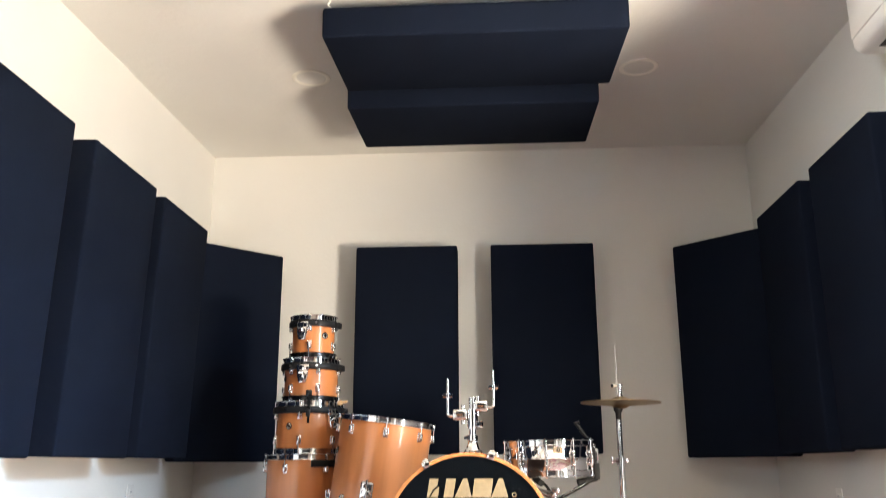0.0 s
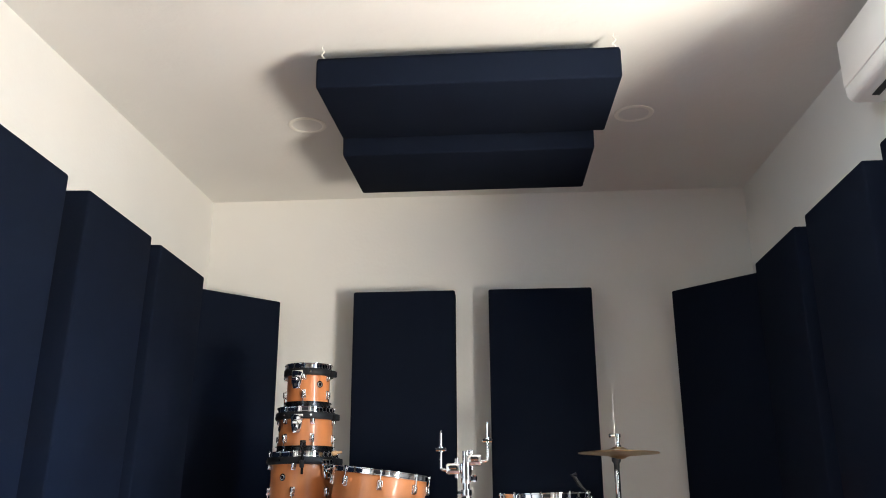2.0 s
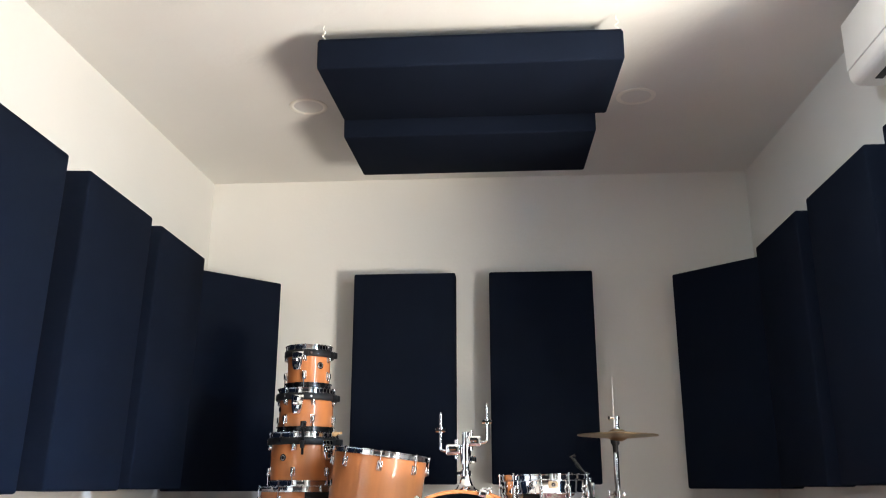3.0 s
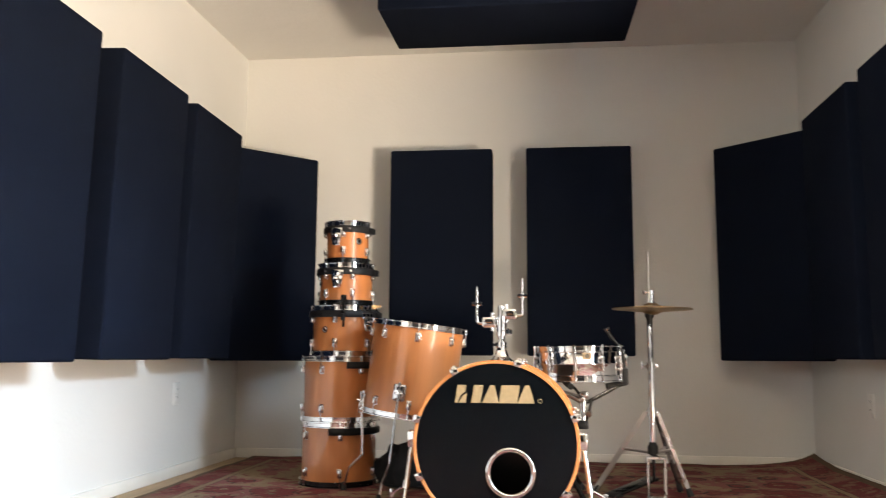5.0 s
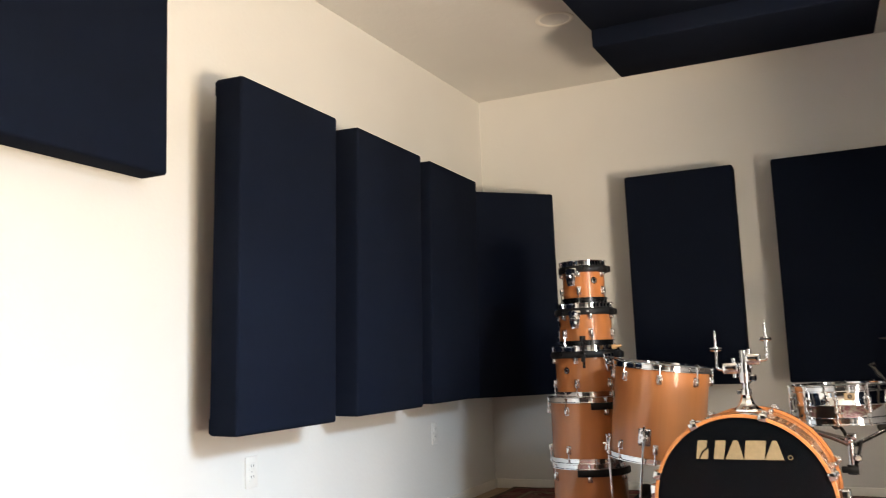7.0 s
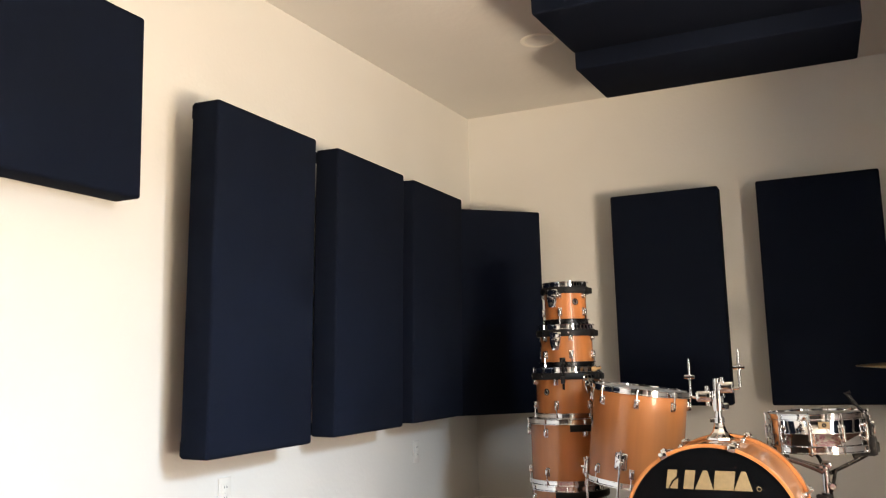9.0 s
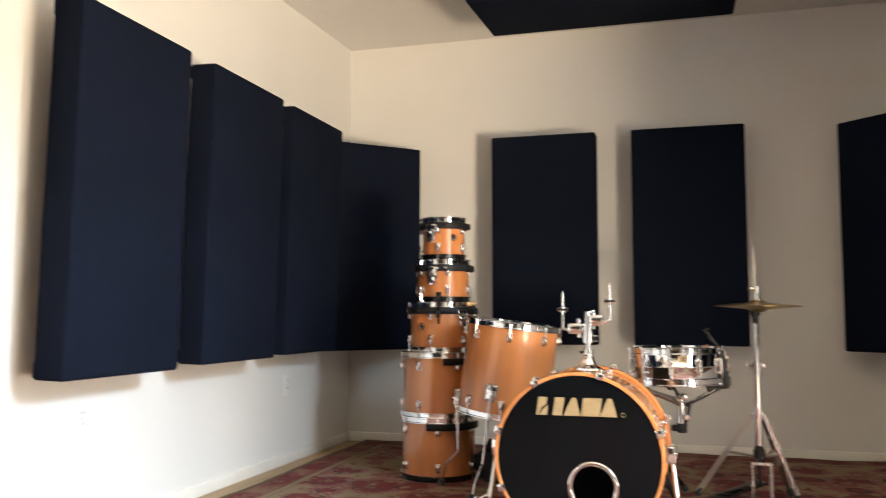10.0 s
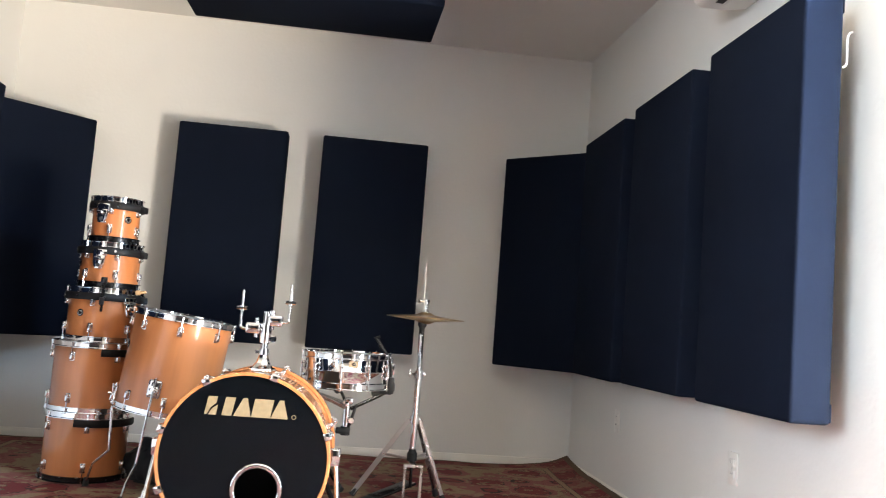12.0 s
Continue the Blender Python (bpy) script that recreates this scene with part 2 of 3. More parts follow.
_bm = block(XL - WT, XL, WIN_Y + WIN_W / 2, YB, FZ, ZC)
add(_bm, block(XL - WT, XL, YR, WIN_Y - WIN_W / 2, FZ, ZC))
add(_bm, block(XL - WT, XL, WIN_Y - WIN_W / 2, WIN_Y + WIN_W / 2, WIN_Z1, ZC))
add(_bm, block(XL - WT, XL, WIN_Y - WIN_W / 2, WIN_Y + WIN_W / 2, FZ, WIN_Z0))
setting("wall_west", _bm, wall_paint, "cream painted wall in bright window light", "wall")
_bm = block(XR, XR + WT, DOOR_Y1, YB, FZ, ZC)
add(_bm, block(XR, XR + WT, YR, DOOR_Y0, FZ, ZC))
add(_bm, block(XR, XR + WT, DOOR_Y0, DOOR_Y1, DOOR_Z1, ZC))
add(_bm, block(XR, XR + WT, DOOR_Y0, DOOR_Y1, FZ, 0.06))
setting("wall_east", _bm, wall_paint, "cream painted wall with a glazed door opening", "wall")
setting("ground", block(XR + WT, 60, -40, 40, -0.25, -0.12), paving, "pale sunlit paving outside the door", "ground")


def baseboard(name, x0, x1, y0, y1):
    setting(name, block(x0, x1, y0, y1, FZ, FZ + 0.057, 0.004), trim_paint, "low off-white painted baseboard along the wall", "baseboard")


baseboard("baseboard_north", XL + 0.013, XR - 0.013, YB - 0.012, YB + 0.003)
baseboard("baseboard_west", XL - 0.003, XL + 0.012, YR, YB)
baseboard("baseboard_east", XR - 0.012, XR + 0.003, DOOR_Y1 + 0.08, YB)

door = thing("door_1", pose(XR + 0.06, (DOOR_Y0 + DOOR_Y1) / 2, 0.06), "closed glazed door with white frame, daylight behind", "glass door", "", "structure")
_w, _h = DOOR_Y1 - DOOR_Y0, DOOR_Z1 - 0.06
for _y in (-_w / 2 + 0.03, 0.0, _w / 2 - 0.03):
    part("frame_post", box(0.05, 0.06, _h, 0.004, 1, (0, _y, _h / 2)), white_plastic.m, door)
for _z in (0.04, _h - 0.03):
    for _s in (-1, 1):
        part("frame_rail", box(0.05, _w / 2 - 0.09, 0.06, 0.004, 1, (0, _s * _w / 4, _z)), white_plastic.m, door)
for _s in (-1, 1):
    _g = part("pane", box(0.006, _w / 2 - 0.09, _h - 0.13, 0, 1, (0, _s * _w / 4, _h / 2)), glass.m, door, "clear glass pane")
    _g.visible_shadow = False


window = thing("window_1", pose(XL - 0.06, WIN_Y, WIN_Z0), "white framed window with daylight behind", "window", "", "structure")
_w, _h = WIN_W, WIN_Z1 - WIN_Z0
for _y in (-_w / 2 + 0.025, _w / 2 - 0.025):
    part("frame_post", box(0.05, 0.05, _h, 0.004, 1, (0, _y, _h / 2)), white_plastic.m, window)
for _z in (0.025, _h - 0.025):
    part("frame_rail", box(0.05, _w - 0.1, 0.05, 0.004, 1, (0, 0, _z)), white_plastic.m, window)
_g = part("pane", box(0.006, _w - 0.1, _h - 0.1, 0, 1, (0, 0, _h / 2)), glass.m, window, "clear glass pane")
_g.visible_shadow = False


# ---------------------------------------------------------------- rug
def rug():
    w, l = 3.27, 7.2
    bm = bmesh.new()
    nx, ny = 60, 140
    grid = []
    for j in range(ny + 1):
        row = []
        for i in range(nx + 1):
            x, y = (i / nx - 0.5) * w, (j / ny - 0.5) * l
            z = 0.012 + 0.006 * noise.noise(Vector((x * 2.1, y * 2.1, 3))) + 0.003 * noise.noise(Vector((x * 7, y * 7, 1)))
            # the far corner on the window side rides up against the skirting
            z += 0.04 * max(0, 1 - math.hypot(x - w / 2, y - l / 2) / 0.5) ** 1.5
            # and the edge laps up along the whole wall
            z += 0.034 * max(0, 1 - (w / 2 - x) / 0.16) ** 2
            row.append(bm.verts.new((x, y, z)))
        grid.append(row)
    for j in range(ny):
        for i in range(nx):
            bm.faces.new((grid[j][i], grid[j][i + 1], grid[j + 1][i + 1], grid[j + 1][i]))
    edge = bmesh.ops.extrude_face_region(bm, geom=bm.faces[:])
    for v in edge["geom"]:
        if isinstance(v, bmesh.types.BMVert):
            v.co.z -= 0.008
    bmesh.ops.recalc_face_normals(bm, faces=bm.faces[:])
    ob = part("rug", bm, rug_wool.m, None, "", pose(0.320, 1.392, FZ))
    tagged(ob, "faded red and tan patterned woollen rug on the floor", "rug")


rug()


# ---------------------------------------------------------------- acoustic panels
PT = 0.118


def panel_meshes(w, h, t):
    body = box(w, t, h, 0.011, 3, (0, t / 2, 0))
    return mesh_of("fabric_cover", body, fabric.m)


def acoustic_panel(m, gap, label, group, w=0.61, h=1.22, t=PT, hung=False):
    """Front face in local y = 0 looking to -y; the wall is gap behind the back."""
    ob = thing("acoustic_panel", m, label, "acoustic panel", group)
    part("fabric_cover", panel_meshes(w, h, t), fabric.m, ob)
    # turned-in fabric at the back
    part("back_hem", add(add(box(w - 0.012, 0.006, 0.05, 0.002, 1, (0, t + 0.002, h / 2 - 0.032)), box(w - 0.012, 0.006, 0.05, 0.002, 1, (0, t + 0.002, -h / 2 + 0.032))),
                         box(w - 0.3, 0.004, h - 0.115, 0, 1, (0, t + 0.001, 0))), fabric.m, ob)
    for sx in (-1, 1):
        for sz in (-1, 1):
            x, z = sx * (w / 2 - 0.21), sz * (h / 2 - 0.14)
            if hung:
                x, z = sx * (w / 2 - 0.022), sz * (h / 2 - 0.03)
                pts = smooth_path([(x, t - 0.005, z), (x + 0.006, t + gap * 0.2, z), (x - 0.005, t + gap * 0.42, z - 0.004), (x + 0.006, t + gap * 0.6, z + 0.005), (x - 0.003, t + gap * 0.8, z), (x, t + gap, z)])
                part("hanging_hook", tube(pts, [0.0042 - 0.0026 * k / len(pts) for k in range(len(pts))], 8), trim_paint.m, ob, "small twisted painted hook")
            else:
                bm = tube([(x, t - 0.002, z), (x, t + gap + 0.02, z)], 0.006, 10)
                add(bm, box(0.03, 0.003, 0.09, 0.001, 1, (x, t + 0.006, z)))
                add(bm, box(0.03, 0.003, 0.05, 0.001, 1, (x, t + gap - 0.002, z)))
                part("standoff_bracket", bm, steel.m, ob, "steel standoff bracket")
    return ob


G = "fabric acoustic panels"
NAVY = "navy fabric-wrapped acoustic panel standing off "
zt = 1.812 - 0.61
gb = YB - 4.8 - PT
acoustic_panel(pose(-0.155, 4.8, zt), gb, NAVY + "the wall behind the drums", G)
acoustic_panel(pose(0.655, 4.8, zt), gb, NAVY + "the wall behind the drums", G)
for _x, _y, _z in ((-1.203, 2.48, 1.78), (-1.206, 3.262, 1.787), (-1.218, 4.005, 1.792)):
    acoustic_panel(pose(_x, _y, _z - 0.612, 1.5, 0, 90), _x - XL - PT, NAVY + "the bright wall", G, h=1.224)
_first = None
for _y, _z in ((2.437, 1.785), (3.197, 1.785), (3.945, 1.78)):
    _p = acoustic_panel(pose(1.744, _y, _z - 0.60, 0, 0, -90), XR - 1.744 - PT, NAVY + "the shaded wall", G, h=1.20)
    _first = _first or _p
part("wire_hanger", tube(smooth_path([(0.298, PT + 0.002, 0.385), (0.30, PT + 0.012, 0.395), (0.30, PT + 0.014, 0.415), (0.30, PT + 0.013, 0.465), (0.299, PT + 0.02, 0.485), (0.298, PT + 0.03, 0.49)], 4), 0.0038, 8), dull_steel.m, _first, "bent pale steel wire hanger")
_k = 0.305 * math.sqrt(0.5)
acoustic_panel(pose(-0.916 - _k, 4.856 - _k, 1.776 - 0.61, 0, 0, 45), 0.10, "navy fabric-wrapped acoustic panel set across the corner", G)
acoustic_panel(pose(1.43 + _k, 4.854 - _k, 1.79 - 0.61, 0, 0, -45), 0.10, "navy fabric-wrapped acoustic panel set across the corner", G)
acoustic_panel(pose(-1.312, 1.956 - 0.61, 1.40 + 0.305, 0, 0, 90), 0.02, "navy fabric-wrapped panel hung lengthwise high on the wall", G, w=1.22, h=0.61, t=0.11)
for _x, _y, _z, _tilt, _w in ((0.305, 3.002, 2.220, 4.4, 1.245), (0.277, 3.692, 2.216, 3.3, 1.22)):
    _c, _s = math.cos(radians(_tilt)), math.sin(radians(_tilt))
    acoustic_panel(pose(_x, _y + 0.305 * _c, _z + 0.305 * _s, 90 + _tilt, 0, 0), ceiling_z(_y + 0.305) - _z - 0.305 * _s - 0.128, "navy fabric-wrapped panel hung flat below the ceiling", G, w=_w, h=0.61, t=0.128, hung=True)


# ---------------------------------------------------------------- fixtures on walls and ceiling
def ceiling_can(x, y):
    ob = thing("recessed_light", pose(x, y, ceiling_z(y), math.degrees(math.atan(0.026)), 0, 0), "unlit white recessed light with round trim in the ceiling", "ceiling light", "recessed lights")
    part("trim_ring", lathe([(0.098, 0.001), (0.097, -0.003), (0.088, -0.0055), (0.078, -0.0045), (0.074, -0.002), (0.074, 0.001)], 40, True), trim_paint.m, ob)
    part("lens", lathe([(0.0, -0.0025), (0.05, -0.0024), (0.076, -0.0015), (0.076, 0.001), (0.0, 0.001)], 40), ceiling_paint.m, ob, "frosted white lens")


ceiling_can(-0.55, 3.84)
ceiling_can(1.11, 3.835)


def outlet(m, label):
    ob = thing("power_outlet", m, label, "outlet", "wall outlets")
    part("cover_plate", box(0.07, 0.006, 0.115, 0.0028, 2, (0, -0.003, 0)), ivory_plastic.m, ob)
    for z in (-0.02, 0.02):
        part("socket", box(0.034, 0.004, 0.028, 0.0018, 2, (0, -0.0065, z)), ivory_plastic.m, ob)
        for x in (-0.0065, 0.0065):
            part("slot", box(0.0022, 0.001, 0.009, 0, 1, (x, -0.0087, z + 0.003)), slot_shade.m, ob)
    part("screw", tube([(0, -0.004, 0), (0, -0.0072, 0)], 0.003, 10), steel.m, ob)


outlet(pose(XL, 2.535, 0.395, 0, 0, 90), "white double power outlet low on the bright wall")
outlet(pose(XL, 4.13, 0.388, 0, 0, 90), "white double power outlet low on the bright wall")
outlet(pose(XR, 4.15, 0.362, 0, 0, -90), "white double power outlet low on the shaded wall")
outlet(pose(XR, 2.885, 0.348, 0, 0, -90), "white double power outlet low on the shaded wall")


def prism(profile, y0, y1, bevel=0.006):
    bm = bmesh.new()
    a = [bm.verts.new((x, y0, z)) for x, z in profile]
    b = [bm.verts.new((x, y1, z)) for x, z in profile]
    bm.faces.new(a)
    bm.faces.new(b[::-1])
    for i in range(len(a)):
        j = (i + 1) % len(a)
        bm.faces.new((a[i], b[i], b[j], a[j]))
    bmesh.ops.recalc_face_normals(bm, faces=bm.faces[:])
    bmesh.ops.bevel(bm, geom=bm.edges[:], offset=bevel, segments=2, affect="EDGES", profile=0.5)
    return bm


def air_conditioner():
    ob = thing("air_conditioner", pose(XR, 2.55, 2.035), "white wall-mounted split air conditioner near the ceiling", "air conditioner")
    y0, y1 = -0.40, 0.40
    prof = [(0, 0.02), (-0.10, 0.004)]
    # the front's lower edge is rounded
    prof += [(-0.175 - 0.04 * math.sin(radians(k)), 0.046 - 0.041 * math.cos(radians(k))) for k in (4, 26, 48, 72)]
    prof += [(-0.215, 0.058), (-0.212, 0.262), (-0.19, 0.292), (0, 0.295)]
    part("housing", prism(prof, y0, y1, 0.008), white_plastic.m, ob)
    part("louver", prism([(-0.062, 0.0055), (-0.112, -0.0005), (-0.118, 0.004), (-0.112, 0.010), (-0.062, 0.014)], y0 + 0.06, y1 - 0.06, 0.0015), white_plastic.m, ob)
    part("air_slot", prism([(-0.124, 0.0065), (-0.152, 0.0075), (-0.152, 0.0025), (-0.124, 0.0015)], y0 + 0.07, y1 - 0.07, 0.0005), slot_shade.m, ob, "dark air outlet slot")
    part("front_cover", prism([(-0.212, 0.066), (-0.2205, 0.066), (-0.2205, 0.262), (-0.212, 0.262)], y0 + 0.008, y1 - 0.008, 0.002), white_plastic.m, ob)
    part("pipe_cover", prism([(0, 0.19), (-0.07, 0.19), (-0.08, 0.21), (-0.08, 0.25), (-0.07, 0.262), (0, 0.262)], y1 - 0.02, y1 + 0.12, 0.006), white_plastic.m, ob)


air_conditioner()


# ---------------------------------------------------------------- drum kit pieces
def hoop_mesh(r, up=True):
    s = 1 if up else -1
    prof = [(r + 0.002, s * -0.024), (r + 0.012, s * -0.024), (r + 0.012, s * -0.021), (r + 0.006, s * -0.019), (r + 0.006, s * -0.004), (r + 0.013, s * -0.002), (r + 0.013, s * 0.001), (r + 0.003, s * 0.001)]
    return lathe(prof, 56, True)


def lug_bm():
    bm = box(0.017, 0.018, 0.034, 0.007, 3, (0, -0.009, 0))
    add(bm, box(0.022, 0.004, 0.041, 0.0018, 2, (0, -0.002, 0)))
    return bm


LUG = mesh_of("lug", lug_bm(), chrome.m)


def rod_mesh(length):
    bm = tube([(0, 0, 0), (0, 0, length)], 0.0028, 8)
    add(bm, tube([(0, 0, length - 0.001), (0, 0, length + 0.004)], 0.0062, 8))
    add(bm, box(0.006, 0.006, 0.007, 0.001, 1, (0, 0, length + 0.0065)))
    return mesh_of("tension_rod", bm, chrome.m)


def shell_bm(r, z0, z1, wall=0.008):
    return lathe([(r, z0), (r, z1), (r - wall * 0.4, z1 + 0.002), (r - wall, z1), (r - wall, z0), (r - wall * 0.4, z0 - 0.002)], 64, True)


def head_bm(r, z, bulge=0.0):
    s = 1 if bulge >= 0 else -1
    return lathe([(0.0, z), (r - 0.012, z), (r - 0.002, z - s * 0.004), (r + 0.002, z - s * 0.012), (r - 0.001, z - s * 0.012), (r - 0.012, z - s * 0.003), (0.0, z - s * 0.0015)], 56)


def drum_body(ob, r, h, n, turn=0.0, low_hoop=None):
    """A drum from local z = 0 to h, with hoops, heads, lugs and rods."""
    part("shell", shell_bm(r, 0.012, h - 0.012), lacquer.m, ob)
    part("top_hoop", hoop_mesh(r), chrome.m, ob, "", pose(0, 0, h))
    part("top_head", head_bm(r, h - 0.006, 1), head_clear.m, ob, "smooth white drumhead")
    part("bottom_hoop", hoop_mesh(r, False), (low_hoop or chrome).m, ob, "", pose(0, 0, 0))
    part("bottom_head", head_bm(r, 0.006, -1), head_clear.m, ob, "smooth white drumhead")
    drop = min(0.062, h * 0.29)
    rod = rod_mesh(drop - 0.006)
    for k in range(n):
        a = turn + 360 * k / n
        for top in (True, False):
            spot = pose(0, 0, 0, 0, 0, a) @ pose(0, -r + 0.0005, h - drop if top else drop)
            lug = part("lug", LUG, None, ob, "", spot)
            part("tension_rod", rod, None, lug, "", pose(0, -0.011, 0) if top else pose(0, -0.011, 0, 180))


def badge(ob, r, z, a):
    bm = lathe([(0.0, 0.002), (0.008, 0.003), (0.013, 0.002), (0.0165, 0.0), (0.0, -0.002)], 24)
    b = part("badge", bm, black_metal.m, ob, "small round dark badge", pose(0, 0, 0, 0, 0, a) @ pose(0, -r - 0.0008, z, 90))
    part("badge_ring", lathe([(0.0075, 0.0028), (0.0095, 0.004), (0.0115, 0.0028)], 20, True), steel.m, b)


def mount_ring(ob, r, z, a0, a1):
    """Black suspension band below the hoop, over part of the way round."""
    bm = bmesh.new()
    prof = [(r + 0.005, -0.016), (r + 0.016, -0.016), (r + 0.019, -0.011), (r + 0.019, 0.011), (r + 0.016, 0.016), (r + 0.005, 0.016)]
    n = max(8, int(abs(a1 - a0) / 7))
    rings = []
    for i in range(n + 1):
        a = radians(a0 + (a1 - a0) * i / n)
        rings.append([bm.verts.new((p * math.sin(a), -p * math.cos(a), q)) for p, q in prof])
    for p, q in zip(rings, rings[1:]):
        for i in range(len(prof)):
            j = (i + 1) % len(prof)
            bm.faces.new((p[i], p[j], q[j], q[i]))
    bm.faces.new(rings[0])
    bm.faces.new(rings[-1][::-1])
    bmesh.ops.recalc_face_normals(bm, faces=bm.faces[:])
    ring = part("mounting_ring", bm, black_plastic.m, ob, "black rubber-lined suspension ring", pose(0, 0, z))
    if a1 >= 150:
        part("ring_block", box(0.04, 0.034, 0.03, 0.005, 2), black_plastic.m, ring, "", pose(0, 0, 0, 0, 0, 78) @ pose(0, -r - 0.022, -0.004))
    steps = 6 if a1 >= 150 else 0
    for k in range(steps):
        a = a0 + (a1 - a0) * (k + 0.5) / steps
        part("ring_bolt", tube([(0, 0.0, 0), (0, -0.004, 0)], 0.005, 10), chrome.m, ring, "", pose(0, 0, 0, 0, 0, a) @ pose(0, -r - 0.0175, 0))


def tom_bracket(ob, r, z, a):
    m = pose(0, 0, 0, 0, 0, a) @ pose(0, -r - 0.016, z)
    bm = box(0.060, 0.014, 0.030, 0.005, 2, (0, 0, 0.012))
    add(bm, prism([(-0.027, 0.0), (0.027, 0.0), (0.025, -0.030), (0.016, -0.062), (-0.016, -0.062), (-0.025, -0.030)], -0.016, 0.006, 0.005))
    b = part("tom_bracket", bm, chrome.m, ob, "chrome tom mounting bracket", m)
    part("wing_screw", add(tube([(0, -0.012, -0.016), (0, -0.03, -0.016)], 0.005, 10), box(0.026, 0.005, 0.012, 0.002, 1, (0, -0.032, -0.016))), chrome.m, b)
    part("bracket_bore", tube([(0, -0.0155, -0.044), (0, -0.0175, -0.044)], 0.009, 14), slot_shade.m, b)


def stacked_tom(x, y, z, r, h, n, turn, label, badge_at=None, ring=None, bracket=None, low_hoop=None):
    ob = thing("tom_drum", pose(x, y, z), label, "drum", "stacked toms")
    drum_body(ob, r, h, n, turn, low_hoop)
    if badge_at is not None:
        badge(ob, r, h * 0.52, badge_at)
    if ring:
        mount_ring(ob, r, h - 0.040, *ring)
    if bracket is not None:
        tom_bracket(ob, r, h - 0.062, bracket)
    return ob


AMBER = "amber lacquered tom drum, chrome hoops, "
SY = 3.98
stacked_tom(-0.544, SY, FZ + 0.016, 0.176, 0.291, 6, 15, AMBER + "lowest of the stack", None, (-2, 95), low_hoop=black_metal)
stacked_tom(-0.538, SY, 0.279, 0.178, 0.303, 6, -17, AMBER + "second from the floor", None, (20, 100))
stacked_tom(-0.528, SY, 0.585, 0.1524, 0.238, 6, -4, AMBER + "in the middle of the stack", -24, (-85, 150), 52)
# top two: black bottom hoops stand in for dark reflections in chrome
stacked_tom(-0.524, SY, 0.826, 0.127, 0.202, 6, 26, AMBER + "second from the top", -62, (-160, 150), -4, black_metal)
stacked_tom(-0.520, SY, 1.031, 0.1016, 0.204, 5, 1, AMBER + "smallest, on top of the stack", 44, (-170, 150), -14, black_metal)

# black clamp that hangs from the stack, and a stub of turned wood on the ring
_c = thing("mounting_clamp", pose(-0.492, SY - 0.185, 0.72), "black metal clamp hanging on the stacked drums", "clamp")
part("clamp_bar", tube([(0, 0, 0), (0, 0, 0.135)], 0.006, 10), black_metal.m, _c)
part("clamp_head", box(0.026, 0.022, 0.03, 0.004, 2, (0, 0, 0.135)), black_metal.m, _c)
part("clamp_knob", box(0.02, 0.016, 0.034, 0.005, 2, (0, -0.008, 0.045)), black_plastic.m, _c)
_c = thing("wing_nut", pose(-0.345, SY - 0.14, 0.815, 0, 82, 12), "worn tan wing nut with felt on the drum ring", "wing nut")
part("felt", lathe([(0.0, -0.022), (0.008, -0.022), (0.011, -0.016), (0.011, 0.0), (0.0, 0.0)], 18), brass_wood.m, _c)
part("wings", add(box(0.006, 0.03, 0.012, 0.002, 1, (0, 0, 0.006)), tube([(0, 0, 0), (0, 0, 0.024)], 0.006, 10)), brass_wood.m, _c)


def floor_tom():
    tilt = pose(-0.174, 3.735, 0.318, 0.0, 7.3, 0)
    r, h = 0.203, 0.415
    ob = thing("floor_tom", tilt, "large amber lacquered floor tom leaning on bent chrome legs", "drum")
    drum_body(ob, r, h, 8, 8)
    badge(ob, r, 0.26, -66)
    inv = tilt.inverted()
    legs = (((-0.174, 3.510, 0.472), (-0.182, 3.50, 0.33), (-0.209, 3.485, 0.139), (-0.238, 3.468, 0.059), (-0.247, 3.448, FZ + 0.028)),
            ((-0.372, 3.665, 0.43), (-0.36, 3.66, 0.30), (-0.363, 3.665, 0.155), (-0.431, 3.70, 0.091), (-0.470, 3.775, FZ + 0.028)),
            ((0.012, 3.885, 0.45), (0.014, 3.9, 0.30), (0.02, 3.91, 0.19), (0.06, 3.95, 0.085), (0.065, 3.955, FZ + 0.028)))
    for pts in legs:
        loc = [inv @ Vector(p) for p in pts]
        bend = [loc[0], loc[2].lerp(loc[0], 0.5), loc[2].lerp(loc[0], 0.05), loc[2].lerp(loc[3], 0.12), loc[3].lerp(loc[2], 0.12), loc[3].lerp(loc[4], 0.15), loc[4]]
        a = math.degrees(math.atan2(loc[0].x, -loc[0].y))
        br = part("leg_bracket", add(box(0.054, 0.012, 0.072, 0.008, 3, (0, -0.006, 0)), box(0.036, 0.016, 0.034, 0.006, 3, (0, -0.016, -0.014))), chrome.m, ob, "chrome leg bracket",
                  pose(0, 0, 0, 0, 0, a) @ pose(0, -r + 0.0005, loc[0].z - 0.042))
        part("bracket_bore", box(0.028, 0.004, 0.016, 0.0018, 2, (0.0, -0.0125, 0.018)), slot_shade.m, br)
        part("drum_key_screw", tube([(0.0, -0.008, 0.034), (0.0, -0.008, 0.046)], 0.004, 8), chrome.m, br)
        part("bracket_screw", tube([(0.0, -0.02, 0.0), (0.0, -0.034, 0.0)], 0.006, 10), chrome.m, br)
        leg = part("leg", tube(smooth_path(bend, 4), 0.0047, 10), chrome.m, ob, "bent chrome rod leg")
        foot = loc[4]
